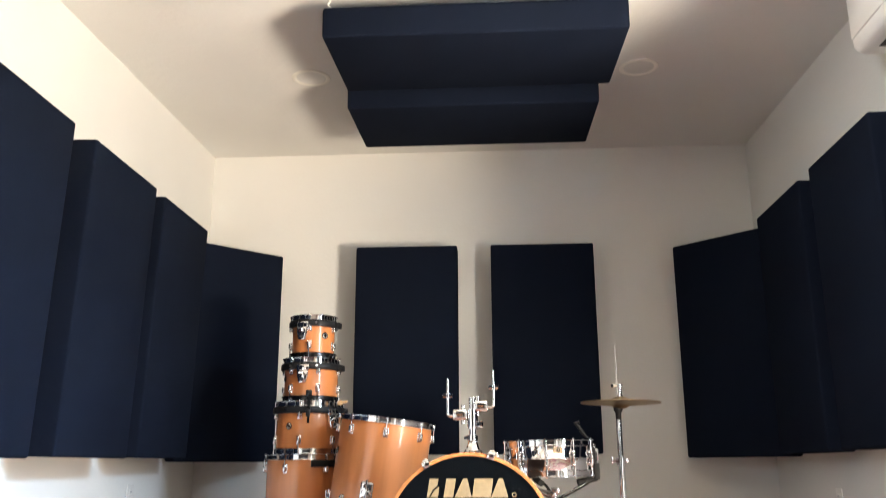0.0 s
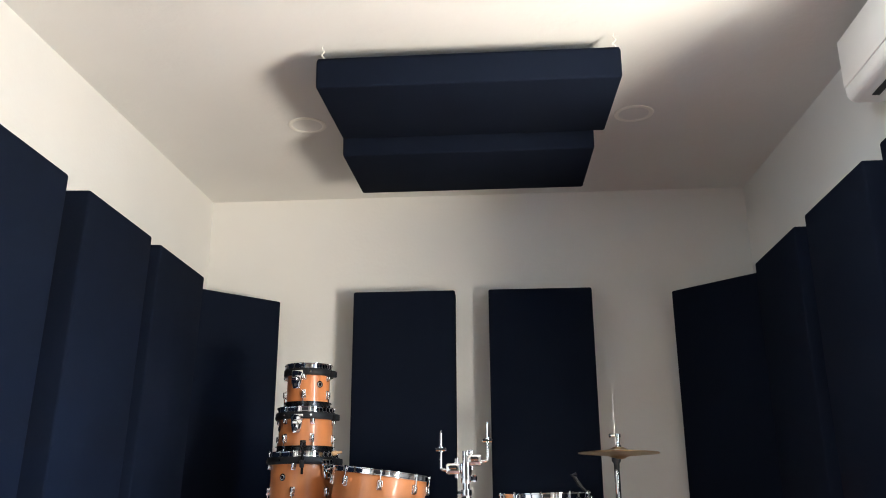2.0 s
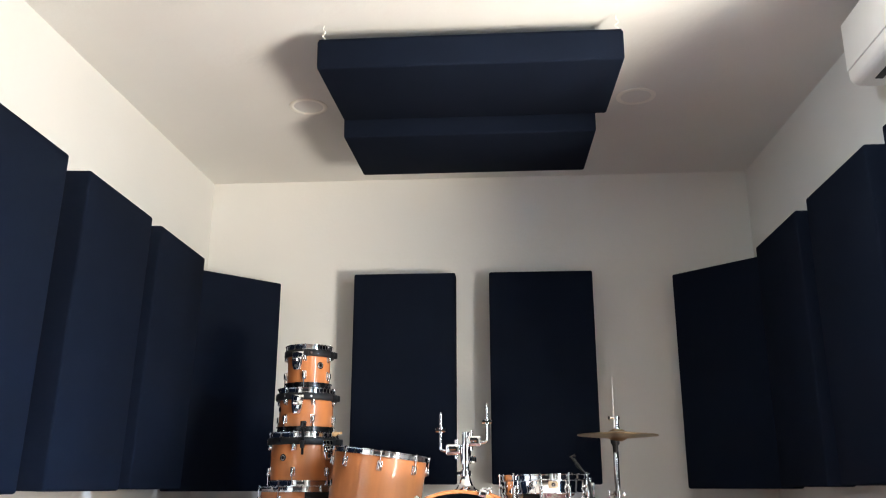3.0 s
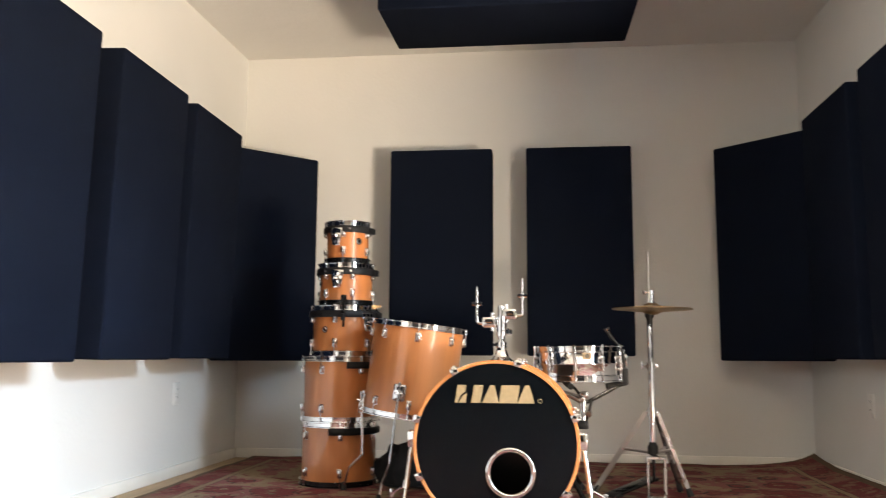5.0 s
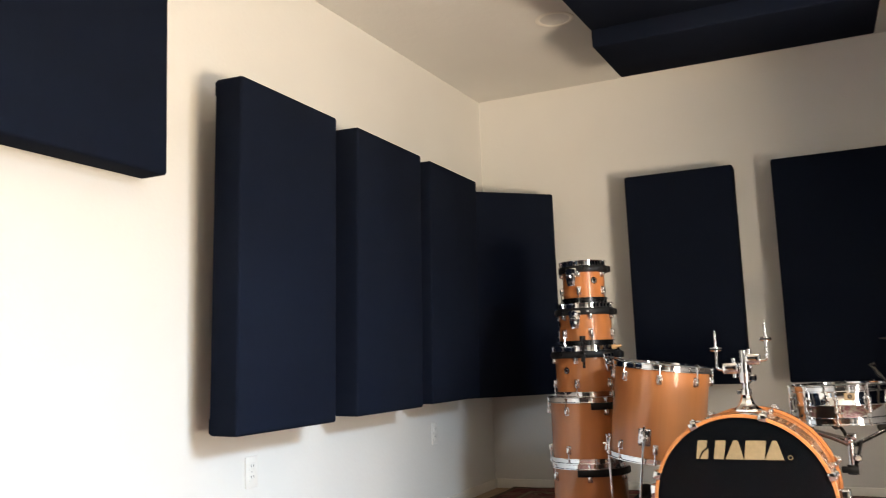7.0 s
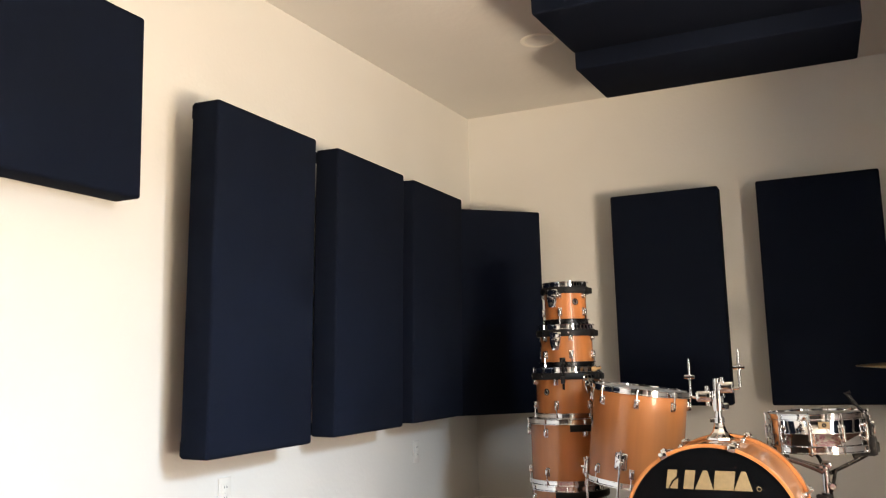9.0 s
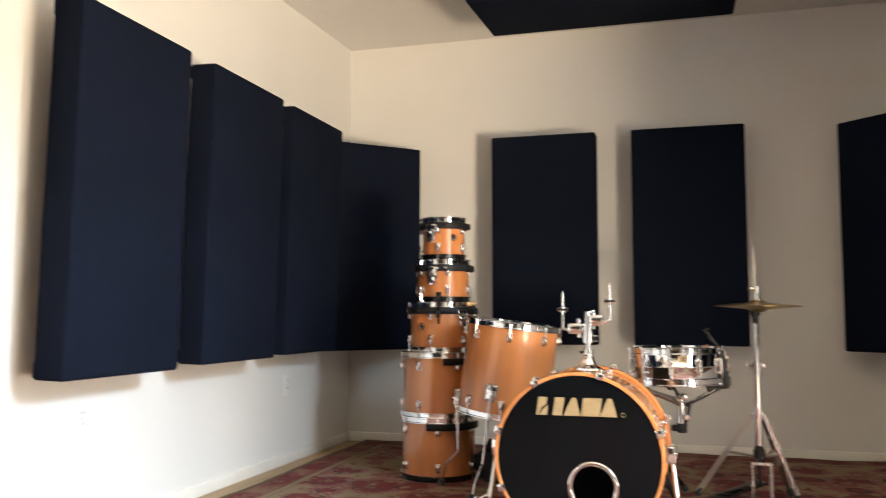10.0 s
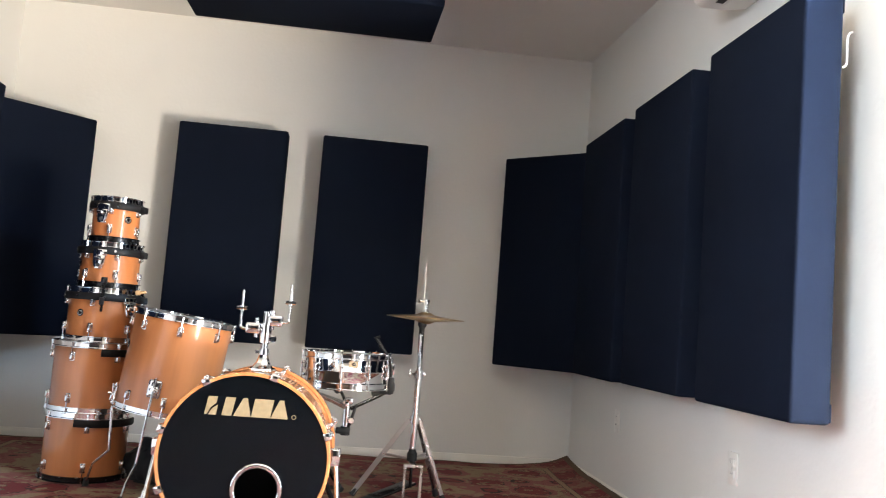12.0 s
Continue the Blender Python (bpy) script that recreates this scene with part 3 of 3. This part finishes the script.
        part("rubber_foot", lathe([(0.0, -0.014), (0.013, -0.014), (0.012, 0.004), (0.008, 0.02), (0.0, 0.022)], 16), rubber.m, leg, "black rubber foot", Matrix.Translation(foot) @ inv.to_3x3().to_4x4())


floor_tom()


def flat_shape(pts, z=0.0, thick=0.0006):
    bm = bmesh.new()
    f = bm.faces.new([bm.verts.new((x, y, z)) for x, y in pts])
    ext = bmesh.ops.extrude_face_region(bm, geom=[f])
    for v in ext["geom"]:
        if isinstance(v, bmesh.types.BMVert):
            v.co.z += thick
    bmesh.ops.recalc_face_normals(bm, faces=bm.faces[:])
    return bm


def bass_drum():
    """Local z is the drum's axis and points out of the front head; local y is up."""
    R, zc = 0.2715, 0.2885
    base = pose(0.2665, 2.835, zc, 90, 0, -1.5)
    ob = thing("bass_drum", base, "amber bass drum with black front head and chrome claws", "drum")
    depth = 0.43
    part("shell", shell_bm(R, -depth - 0.002, -0.008), lacquer.m, ob)
    for name, z0, z1 in (("front_hoop", -0.036, 0.0), ("rear_hoop", -depth - 0.01, -depth + 0.028)):
        part(name, lathe([(R + 0.0015, z0 + 0.002), (R + 0.0025, z0), (R + 0.0095, z0), (R + 0.0118, z0 + 0.003), (R + 0.0118, z1 - 0.003), (R + 0.0095, z1), (R + 0.0012, z1), (R + 0.0, z1 - 0.002), (R + 0.0, z1 - 0.02)], 96, True), lacquer.m, ob, "amber lacquered wooden hoop")
    # front head with its off-centre port
    px, py, pr = 0.050, -0.0925, 0.0765
    bm = bmesh.new()
    loops = []
    for cx, cy, r, n in ((0, 0, R - 0.0004, 96), (px, py, pr, 48)):
        vs = [bm.verts.new((cx + r * math.cos(2 * math.pi * i / n), cy + r * math.sin(2 * math.pi * i / n), 0)) for i in range(n)]
        loops += [bm.edges.new((vs[i], vs[(i + 1) % n])) for i in range(n)]
    bmesh.ops.triangle_fill(bm, edges=loops, use_beauty=True)
    ext = bmesh.ops.extrude_face_region(bm, geom=bm.faces[:])
    for v in ext["geom"]:
        if isinstance(v, bmesh.types.BMVert):
            v.co.z -= 0.001
    bmesh.ops.recalc_face_normals(bm, faces=bm.faces[:])
    head = part("front_head", bm, head_black.m, ob, "glossy black front head with gold print", pose(0, 0, -0.005))
    ring = lathe([(pr + 0.0085 * math.cos(a), 0.006 * math.sin(a)) for a in [2 * math.pi * k / 14 for k in range(14)]], 64, True)
    part("port_ring", ring, chrome.m, head, "chrome port hole ring", pose(px, py, 0.002))
    # added black sleeve: keeps the lacquer behind the port as dark as deep shade
    part("shade_liner", lathe([(R - 0.0095, -depth + 0.03), (R - 0.0095, -0.03), (R - 0.0125, -0.03), (R - 0.0125, -depth + 0.03)], 64, True), cloth.m, ob, "added dark liner that stands in for shade inside the shell")
    part("rear_head", head_bm(R, -depth + 0.01, -1), head_smoke.m, ob)
    # gold mark as plain shapes: a slanted block with a curved cut, wedges and a slanted bar
    zl, lx = 0.0004, -0.139
    low, high, slant = 0.1385, 0.1985, 0.010
    part("gold_emblem", flat_shape([(lx, low), (lx + 0.008, low), (lx + 0.020, low + 0.024), (lx + 0.036, low + 0.038), (lx + 0.040, high), (lx + slant, high)], zl), gold_print.m, head)
    part("gold_emblem", flat_shape([(lx + 0.012, low), (lx + 0.038, low), (lx + 0.042, low + 0.034), (lx + 0.026, low + 0.022)], zl), gold_print.m, head)
    for x0, x1, x2, x3 in ((0.056, 0.088, 0.098, 0.066), (0.093, 0.150, 0.136, 0.122), (0.151, 0.213, 0.222, 0.160), (0.214, 0.271, 0.254, 0.240)):
        part("gold_bar", flat_shape([(lx + x0, low), (lx + x1, low), (lx + x2, high), (lx + x3, high)], zl), gold_print.m, head)
    part("gold_dot", lathe([(0.0055, 0.0006), (0.0075, 0.0006), (0.0075, 0.0), (0.0055, 0.0)], 18, True), gold_print.m, head, "", pose(lx + 0.29, low + 0.008, zl))
    part("maker_mark", flat_shape([(-0.036, -0.012), (0.036, -0.012), (0.042, 0.0), (0.03, 0.010), (0.0, 0.016), (-0.03, 0.010), (-0.042, 0.0)], zl), grey_print.m, head, "small grey printed plaque", pose(px - 0.012, py - pr - 0.03, 0))
    # claws
    claw = bmesh.new()
    add(claw, box(0.026, 0.010, 0.05, 0.004, 2, (0, R + 0.018, -0.018)))
    add(claw, box(0.026, 0.022, 0.008, 0.003, 2, (0, R + 0.009, 0.004)))
    add(claw, box(0.018, 0.012, 0.014, 0.004, 2, (0, R + 0.024, -0.036)))
    claw = mesh_of("claw", claw, chrome.m)
    rod = tube([(0, R + 0.022, -0.04), (0, R + 0.016, -0.13)], 0.0032, 8)
    rod = mesh_of("claw_rod", rod, chrome.m)
    for a in (19, 74, 120, 163, 203, 246, 292, 326):
        c = part("claw", claw, None, ob, "", pose(0, 0, 0, 0, 0, a - 90))
        part("claw_rod", rod, None, c)
        part("lug", LUG, None, ob, "", pose(0, 0, 0, 0, 0, a + 90) @ pose(0, -R + 0.0005, -0.135))
        rc = part("claw", claw, None, ob, "", pose(0, 0, -depth - 0.009, 0, 0, a - 90) @ pose(0, 0, 0, 0, 180, 0))
        part("claw_rod", rod, None, rc)
        part("lug", LUG, None, ob, "", pose(0, 0, 0, 0, 0, a + 90) @ pose(0, -R + 0.0005, -depth + 0.125))
    # spurs
    for s in (-1, 1):
        top = Vector((s * (R + (0.025 if s > 0 else 0.043)), -0.005, -0.17))
        foot = Vector((s * (R + 0.062), FZ - zc + 0.022, -0.06))
        mid = top.lerp(foot, 0.52)
        spur = part("spur", add(tube([top, mid], 0.0085, 12), tube([mid, foot], 0.006, 12)), chrome.m, ob, "telescopic chrome spur")
        part("spur_collar", tube([top.lerp(foot, 0.47), top.lerp(foot, 0.56)], 0.012, 12), chrome.m, spur)
        part("spur_bracket", box(abs(top.x) - R + 0.03, 0.06, 0.045, 0.007, 2, (s * (abs(top.x) + R) / 2, 0.0, -0.17)), chrome.m, spur)
        part("spur_wing", add(tube([top.lerp(foot, 0.52), top.lerp(foot, 0.52) + Vector((s * 0.05, -0.026, 0.0))], 0.005, 10), box(0.014, 0.03, 0.008, 0.003, 2, top.lerp(foot, 0.52) + Vector((s * 0.052, -0.027, 0)))), chrome.m, spur)
        part("spur_foot", tube([foot, foot + Vector((0, -0.018, 0.006))], [0.009, 0.012], 12), rubber.m, spur)


bass_drum()


def tom_holder():
    ob = thing("tom_holder", pose(0.275, 3.13, 0.568) @ Matrix.Diagonal((1, 1, 1.09, 1)), "chrome double tom holder standing on the bass drum", "tom holder")
    part("base_plate", add(lathe([(0.0, -0.006), (0.05, -0.006), (0.05, 0.0), (0.036, 0.006), (0.024, 0.022), (0.016, 0.046), (0.0, 0.046)], 8), box(0.07, 0.07, 0.01, 0.003, 2, (0, 0, -0.002))), chrome.m, ob, "flared chrome base plate")
    part("post", tube([(0, 0, 0.03), (0, 0, 0.19)], 0.0127, 18), chrome.m, ob)
    part("memory_lock", add(lathe([(0.013, 0.046), (0.02, 0.046), (0.02, 0.064), (0.013, 0.064)], 20, True), box(0.034, 0.014, 0.014, 0.003, 1, (-0.014, -0.008, 0.055))), chrome.m, ob)
    part("post_clamp", add(lathe([(0.013, 0.085), (0.018, 0.085), (0.021, 0.12), (0.021, 0.15), (0.013, 0.15)], 20, True), box(0.02, 0.03, 0.022, 0.004, 1, (0.03, -0.01, 0.10))), chrome.m, ob)
    for s, bx, bz, rx, lowz, topz in ((-1, -0.046, 0.132, -0.092, 0.132, 0.258), (1, 0.032, 0.160, 0.080, 0.160, 0.286)):
        arm = part("arm_clamp", add(box(0.052, 0.036, 0.036, 0.006, 2, (bx, 0, bz)), tube([(bx - 0.012 * s, 0, bz - 0.03), (bx - 0.012 * s, 0, bz + 0.034)], 0.008, 12)), chrome.m, ob, "chrome arm clamp")
        part("wing_screw", add(tube([(bx, -0.016, bz + 0.004), (bx, -0.036, bz + 0.004)], 0.005, 10), box(0.028, 0.006, 0.012, 0.002, 1, (bx, -0.038, bz + 0.004))), chrome.m, arm)
        pts = smooth_path([(bx, 0, lowz - 0.004), (rx * 0.75, 0, lowz - 0.004), (rx * 0.97, 0, lowz), (rx, 0, lowz + 0.022), (rx, 0, lowz + 0.06), (rx, 0, topz - 0.008)], 4)
        rod = part("arm_rod", tube(pts, 0.0052, 12), chrome.m, ob, "bent chrome L-rod")
        part("rod_lock", add(tube([(rx, 0, topz - 0.07), (rx, 0, topz - 0.054)], 0.012, 14), box(0.04, 0.012, 0.012, 0.003, 1, (rx, -0.006, topz - 0.062))), chrome.m, rod)
        part("rod_sleeve", tube([(rx, 0, topz - 0.054), (rx, 0, topz - 0.012), (rx, 0, topz)], [0.005, 0.005, 0.0025], 12), steel.m, rod, "pale grip end of the rod")


tom_holder()


def snare_drum():
    m = pose(0.585, 3.62, 0.483, 0, -1.2, 0)
    r, h = 0.177, 0.146
    ob = thing("snare_drum", m, "polished chrome snare drum on its folding stand", "drum")
    prof = [(r, 0.01), (r, h * 0.45), (r + 0.003, h * 0.48), (r + 0.003, h * 0.52), (r, h * 0.55), (r, h - 0.01), (r - 0.004, h - 0.008), (r - 0.006, h - 0.01), (r - 0.006, 0.01), (r - 0.004, 0.008)]
    part("shell", lathe(prof, 72, True), chrome.m, ob, "mirror chrome shell with a centre bead")
    part("top_hoop", hoop_mesh(r), chrome.m, ob, "", pose(0, 0, h))
    part("bottom_hoop", hoop_mesh(r, False), chrome.m, ob)
    part("top_head", head_bm(r, h - 0.006, 1), head_clear.m, ob, "white coated head")
    part("bottom_head", head_bm(r, 0.006, -1), head_clear.m, ob)
    bm = tube([(0, -0.012, -0.028), (0, -0.012, 0.028)], 0.0062, 12)
    for z in (-0.026, 0.026):
        add(bm, box(0.016, 0.016, 0.014, 0.004, 2, (0, -0.008, z)))
    tube_lug = mesh_of("tube_lug", bm, chrome.m)
    rod = rod_mesh(h / 2 - 0.004)
    for k in range(10):
        a = -7 + 36 * k
        lug = part("tube_lug", tube_lug, None, ob, "", pose(0, 0, h / 2, 0, 0, a) @ pose(0, -r, 0))
        part("tension_rod", rod, None, lug, "", pose(0, -0.0118, 0))
        part("tension_rod", rod, None, lug, "", pose(0, -0.0118, 0, 180))
    b = part("badge", box(0.04, 0.002, 0.026, 0.0008, 1), gold_print.m, ob, "small gold badge", pose(0, 0, h * 0.72, 0, 0, 9) @ pose(0.0, -r - 0.001, 0))
    part("badge_eyelet", lathe([(0.003, 0.0), (0.008, 0.0), (0.008, 0.002), (0.003, 0.002)], 18, True), black_metal.m, b, "", pose(0, -0.001, 0, 90))
    t = part("strainer", add(box(0.03, 0.02, 0.075, 0.005, 2, (0, -0.01, 0)), box(0.016, 0.012, 0.05, 0.004, 2, (0.004, -0.024, 0.012))), chrome.m, ob, "chrome snare strainer", pose(0, 0, h * 0.5, 0, 0, 78) @ pose(0, -r, 0))
    part("strainer_knob", tube([(0, -0.012, 0.036), (0, -0.012, 0.058)], 0.009, 14), chrome.m, t)


snare_drum()


def stand_leg(parent, top, foot, r=0.009, metal=steel):
    # a folded channel: wide across, open at the back
    axis = (Vector(foot) - Vector(top)).normalized()
    side = axis.cross(Vector((0, 0, 1))).normalized()
    out = side.cross(axis)
    length = (Vector(foot) - Vector(top)).length
    m = Matrix((side, out, axis)).transposed().to_4x4()
    m.translation = Vector(top)
    bm = box(r * 1.5, 0.003, length, 0.001, 1, (0, r * 0.8, length / 2))
    for x in (-r * 0.75, r * 0.75):
        add(bm, box(0.003, r * 1.5, length, 0.001, 1, (x, 0, length / 2)))
    bmesh.ops.transform(bm, matrix=m, verts=bm.verts[:])
    leg = part("leg", bm, metal.m, parent, "flat folding steel leg")
    d = (Vector(foot) - Vector(top)).normalized()
    part("rubber_foot", tube([Vector(foot) - d * 0.03, Vector(foot) + d * 0.006], [0.012, 0.015], 12), rubber.m, leg, "black rubber foot")
    return leg


def snare_stand():
    ob = thing("snare_stand", pose(0.585, 3.62, 0.0), "chrome folding snare stand under the snare drum", "stand")
    part("upper_tube", tube([(0.015, 0, 0.30), (0.015, 0, 0.43)], 0.0145, 16), chrome.m, ob)
    part("tube_collar", add(tube([(0.015, 0, 0.282), (0.015, 0, 0.318)], 0.0205, 14), box(0.06, 0.03, 0.024, 0.005, 2, (0.004, -0.006, 0.30))), black_plastic.m, ob, "black plastic tube collar")
    part("offset_arm", add(tube([(-0.15, 0.02, 0.452), (0.0, -0.012, 0.413)], 0.0135, 12, 0.8), box(0.03, 0.03, 0.03, 0.006, 2, (0.008, 0, 0.412))), chrome.m, ob, "bright chrome offset arm")
    part("column", tube([(-0.15, 0.02, 0.04), (-0.15, 0.02, 0.46)], 0.0125, 14), chrome.m, ob)
    part("tilter", add(box(0.036, 0.03, 0.03, 0.007, 2, (0.02, 0, 0.425)), tube([(0.0, -0.02, 0.42), (0.0, -0.04, 0.42)], 0.006, 10)), chrome.m, ob)
    rod = part("basket_rod", tube(smooth_path([(0.052, -0.01, 0.412), (0.042, -0.012, 0.37), (0.034, -0.012, 0.335), (0.024, -0.01, 0.318)], 4), 0.0065, 10), black_metal.m, ob, "dark folding rod")
    part("rod_joint", lathe([(0.0, -0.012), (0.013, -0.012), (0.015, -0.004), (0.015, 0.006), (0.011, 0.012), (0.0, 0.012)], 16), chrome.m, rod, "", pose(0.036, -0.014, 0.346, 90))
    for a in (200, 14, 105):
        c, s = math.cos(radians(a)), math.sin(radians(a))
        z1 = 0.4735 + 0.0038 * c
        pts = smooth_path([(0.02 + 0.01 * c, 0.01 * s, 0.392), (0.02 + 0.05 * c, 0.05 * s, 0.412), (0.02 + 0.13 * c, 0.13 * s, z1 - 0.026), (0.0 + 0.196 * c, 0.196 * s, z1)], 4)
        arm = part("basket_arm", tube(pts, 0.0095, 10, 0.7), (chrome if a == 200 else black_metal).m, ob, "worn metal basket arm")
        end = Vector((0.196 * c, 0.196 * s, z1))
        part("arm_grip", add(tube([end - Vector((0.075 * c, 0.075 * s, 0.018)), end + Vector((0.008 * c, 0.008 * s, 0))], 0.014, 12), box(0.022, 0.022, 0.04, 0.005, 2, end + Vector((0.012 * c, 0.012 * s, 0.014)))), rubber.m, arm, "black rubber grip")
    for a in (60, 180, 300):
        c, s = math.cos(radians(a)), math.sin(radians(a))
        stand_leg(ob, (-0.15 + 0.016 * c, 0.02 + 0.016 * s, 0.27), (-0.15 + 0.34 * c, 0.02 + 0.34 * s, FZ + 0.026), metal=black_metal)
        part("leg_brace", tube([(-0.15 + 0.014 * c, 0.02 + 0.014 * s, 0.07), (-0.15 + 0.12 * c, 0.02 + 0.12 * s, 0.095)], 0.006, 8, 0.5), black_metal.m, ob)


snare_stand()


def mic_clip():
    ob = thing("microphone_clip", pose(0.772, 3.57, 0.50), "black gooseneck microphone clip clamped to the snare rim", "mic clip")
    part("clamp", add(box(0.026, 0.03, 0.07, 0.005, 2, (0.002, 0, 0.005)), box(0.05, 0.022, 0.014, 0.003, 1, (-0.018, 0, -0.026))), black_plastic.m, ob)
    pts = smooth_path([(0.0, -0.004, 0.035), (-0.004, -0.006, 0.085), (-0.022, -0.006, 0.13), (-0.05, -0.006, 0.163)], 8)
    part("gooseneck", tube(pts, 0.0058, 10), black_plastic.m, ob)
    part("swivel", tube([(-0.046, -0.006, 0.158), (-0.058, -0.006, 0.174)], 0.0085, 12), black_plastic.m, ob, "dark swivel joint")
    part("clip", add(tube([(-0.058, -0.006, 0.176), (-0.068, -0.006, 0.192)], 0.007, 12), tube([(-0.064, -0.006, 0.188), (-0.080, -0.006, 0.200), (-0.060, -0.006, 0.206)], 0.006, 10)), black_plastic.m, ob)


mic_clip()


def hi_hat():
    x, y = 0.908, 3.79
    ob = thing("hi_hat_stand", pose(x, y, 0), "chrome hi-hat stand with folding legs and pedal", "stand")
    part("pull_rod", tube([(0, 0, 0.56), (0, 0, 1.02), (0, 0, 1.056)], [0.0024, 0.0024, 0.0015], 10), dull_steel.m, ob)
    part("upper_tube", tube([(0, 0, 0.52), (0, 0, 0.765)], 0.0122, 16), chrome.m, ob)
    part("cymbal_seat", lathe([(0.0, 0.72), (0.012, 0.72), (0.013, 0.755), (0.02, 0.765), (0.021, 0.786), (0.0, 0.788)], 20), black_plastic.m, ob, "black cymbal seat cup")
    part("lower_tube", tube([(0, 0, 0.17), (0, 0, 0.545)], 0.0155, 16), chrome.m, ob)
    cl = part("height_clamp", add(lathe([(0.0156, 0.525), (0.021, 0.525), (0.021, 0.562), (0.0124, 0.562)], 18, True), box(0.03, 0.016, 0.018, 0.004, 2, (0.018, 0, 0.548))), chrome.m, ob)
    part("wing_bolt", add(tube([(-0.016, 0, 0.546), (-0.034, 0, 0.546)], 0.0055, 10), box(0.008, 0.012, 0.034, 0.003, 2, (-0.038, 0, 0.55))), chrome.m, cl)
    top = 0.345
    part("leg_collar", add(lathe([(0.0135, top - 0.018), (0.022, top - 0.018), (0.022, top + 0.018), (0.0135, top + 0.018)], 18, True), box(0.05, 0.02, 0.016, 0.004, 2, (0, 0, top))), chrome.m, ob)
    part("lower_collar", lathe([(0.0135, 0.165), (0.023, 0.165), (0.023, 0.198), (0.018, 0.205), (0.0135, 0.225)], 18, True), black_plastic.m, ob, "black plastic collar")
    for fx, fy in ((-0.249, 0.07), (0.155, 0.0), (0.137, 0.16)):
        d = Vector((fx, fy, 0)).normalized()
        t0 = Vector((d.x * 0.022, d.y * 0.022, top))
        f = Vector((fx, fy, FZ + 0.024))
        leg = stand_leg(ob, t0, f, *((0.0125, dull_steel) if fx < 0 else (0.0095, steel)))
        mid = t0.lerp(f, 0.46)
        br = part("leg_brace", tube([(d.x * 0.02, d.y * 0.02, 0.172), mid], 0.0085, 10, 0.5), dull_steel.m, ob)
        part("rivet", tube([mid + Vector((0, -0.012, 0)), mid + Vector((0, 0.01, 0))], 0.005, 10), chrome.m, br)
    # pedal frame and footboard
    frame_bm = add(box(0.012, 0.016, 0.17, 0.002, 1, (-0.036, -0.10, FZ + 0.103)), box(0.012, 0.016, 0.17, 0.002, 1, (0.036, -0.10, FZ + 0.103)))
    add(frame_bm, box(0.084, 0.02, 0.012, 0.002, 1, (0, -0.10, FZ + 0.188)))
    add(frame_bm, box(0.03, 0.11, 0.012, 0.002, 1, (0, -0.05, FZ + 0.188)))
    add(frame_bm, box(0.084, 0.06, 0.010, 0.002, 1, (0, -0.11, FZ + 0.021)))
    part("pedal_frame", frame_bm, steel.m, ob, "grey cast pedal frame")
    part("pedal_link", tube([(0, -0.02, 0.05), (0, -0.01, 0.17)], 0.007, 8), black_metal.m, ob)
    board = part("footboard", box(0.24, 0.075, 0.012, 0.004, 2), black_metal.m, ob, "black metal footboard", pose(-0.075, 0.06, FZ + 0.05, 0, -12, 38))
    part("heel_plate", box(0.06, 0.07, 0.02, 0.004, 2, (-0.13, 0, -0.004)), black_plastic.m, board)
    hat = thing("hi_hat_cymbals", pose(x + 0.012, y, 0.803, 0, 0.6, 0), "pair of bronze hi-hat cymbals closed on the stand", "cymbal")
    up = [(0.006, 0.024), (0.022, 0.023), (0.036, 0.015), (0.045, 0.011), (0.10, 0.006), (0.177, -0.001), (0.177, -0.002), (0.10, 0.0045), (0.045, 0.0095), (0.036, 0.0135), (0.022, 0.0215), (0.006, 0.0225)]
    part("top_cymbal", lathe(up, 72, True), bronze.m, hat)
    part("bottom_cymbal", lathe([(r, -0.006 - z) for r, z in up], 72, True), bronze.m, hat)
    cl = part("clutch", lathe([(0.0035, 0.022), (0.013, 0.022), (0.013, 0.03), (0.008, 0.032), (0.008, 0.062), (0.012, 0.064), (0.012, 0.08), (0.0035, 0.082)], 18, True), chrome.m, hat, "chrome clutch")
    part("clutch_screw", add(tube([(-0.01, 0, 0.072), (-0.03, 0, 0.072)], 0.0045, 10), box(0.012, 0.006, 0.018, 0.002, 1, (-0.033, 0, 0.072))), chrome.m, cl)


hi_hat()


def cloth_heap():
    bm = bmesh.new()
    bmesh.ops.create_icosphere(bm, subdivisions=5, radius=1.0)
    for v in bm.verts:
        d = v.co.normalized()
        k = 1 + 0.30 * noise.noise(d * 1.6 + Vector((4, 1, 2))) + 0.14 * noise.noise(d * 4.1) + 0.07 * abs(noise.noise(Vector((d.x * 9, d.y * 9, d.z * 3))))
        p = Vector((d.x * 0.20, d.y * 0.15, d.z * 0.24)) * k
        if p.z < 0:
            p = Vector((p.x * (1 - p.z * 1.6), p.y * (1 - p.z * 1.6), p.z * 0.06))
        v.co = p
    ob = part("cloth_bag", bm, cloth.m, None, "", pose(-0.13, 3.99, FZ + 0.026))
    tagged(ob, "crumpled black cloth bag lying on the rug", "bag")


cloth_heap()
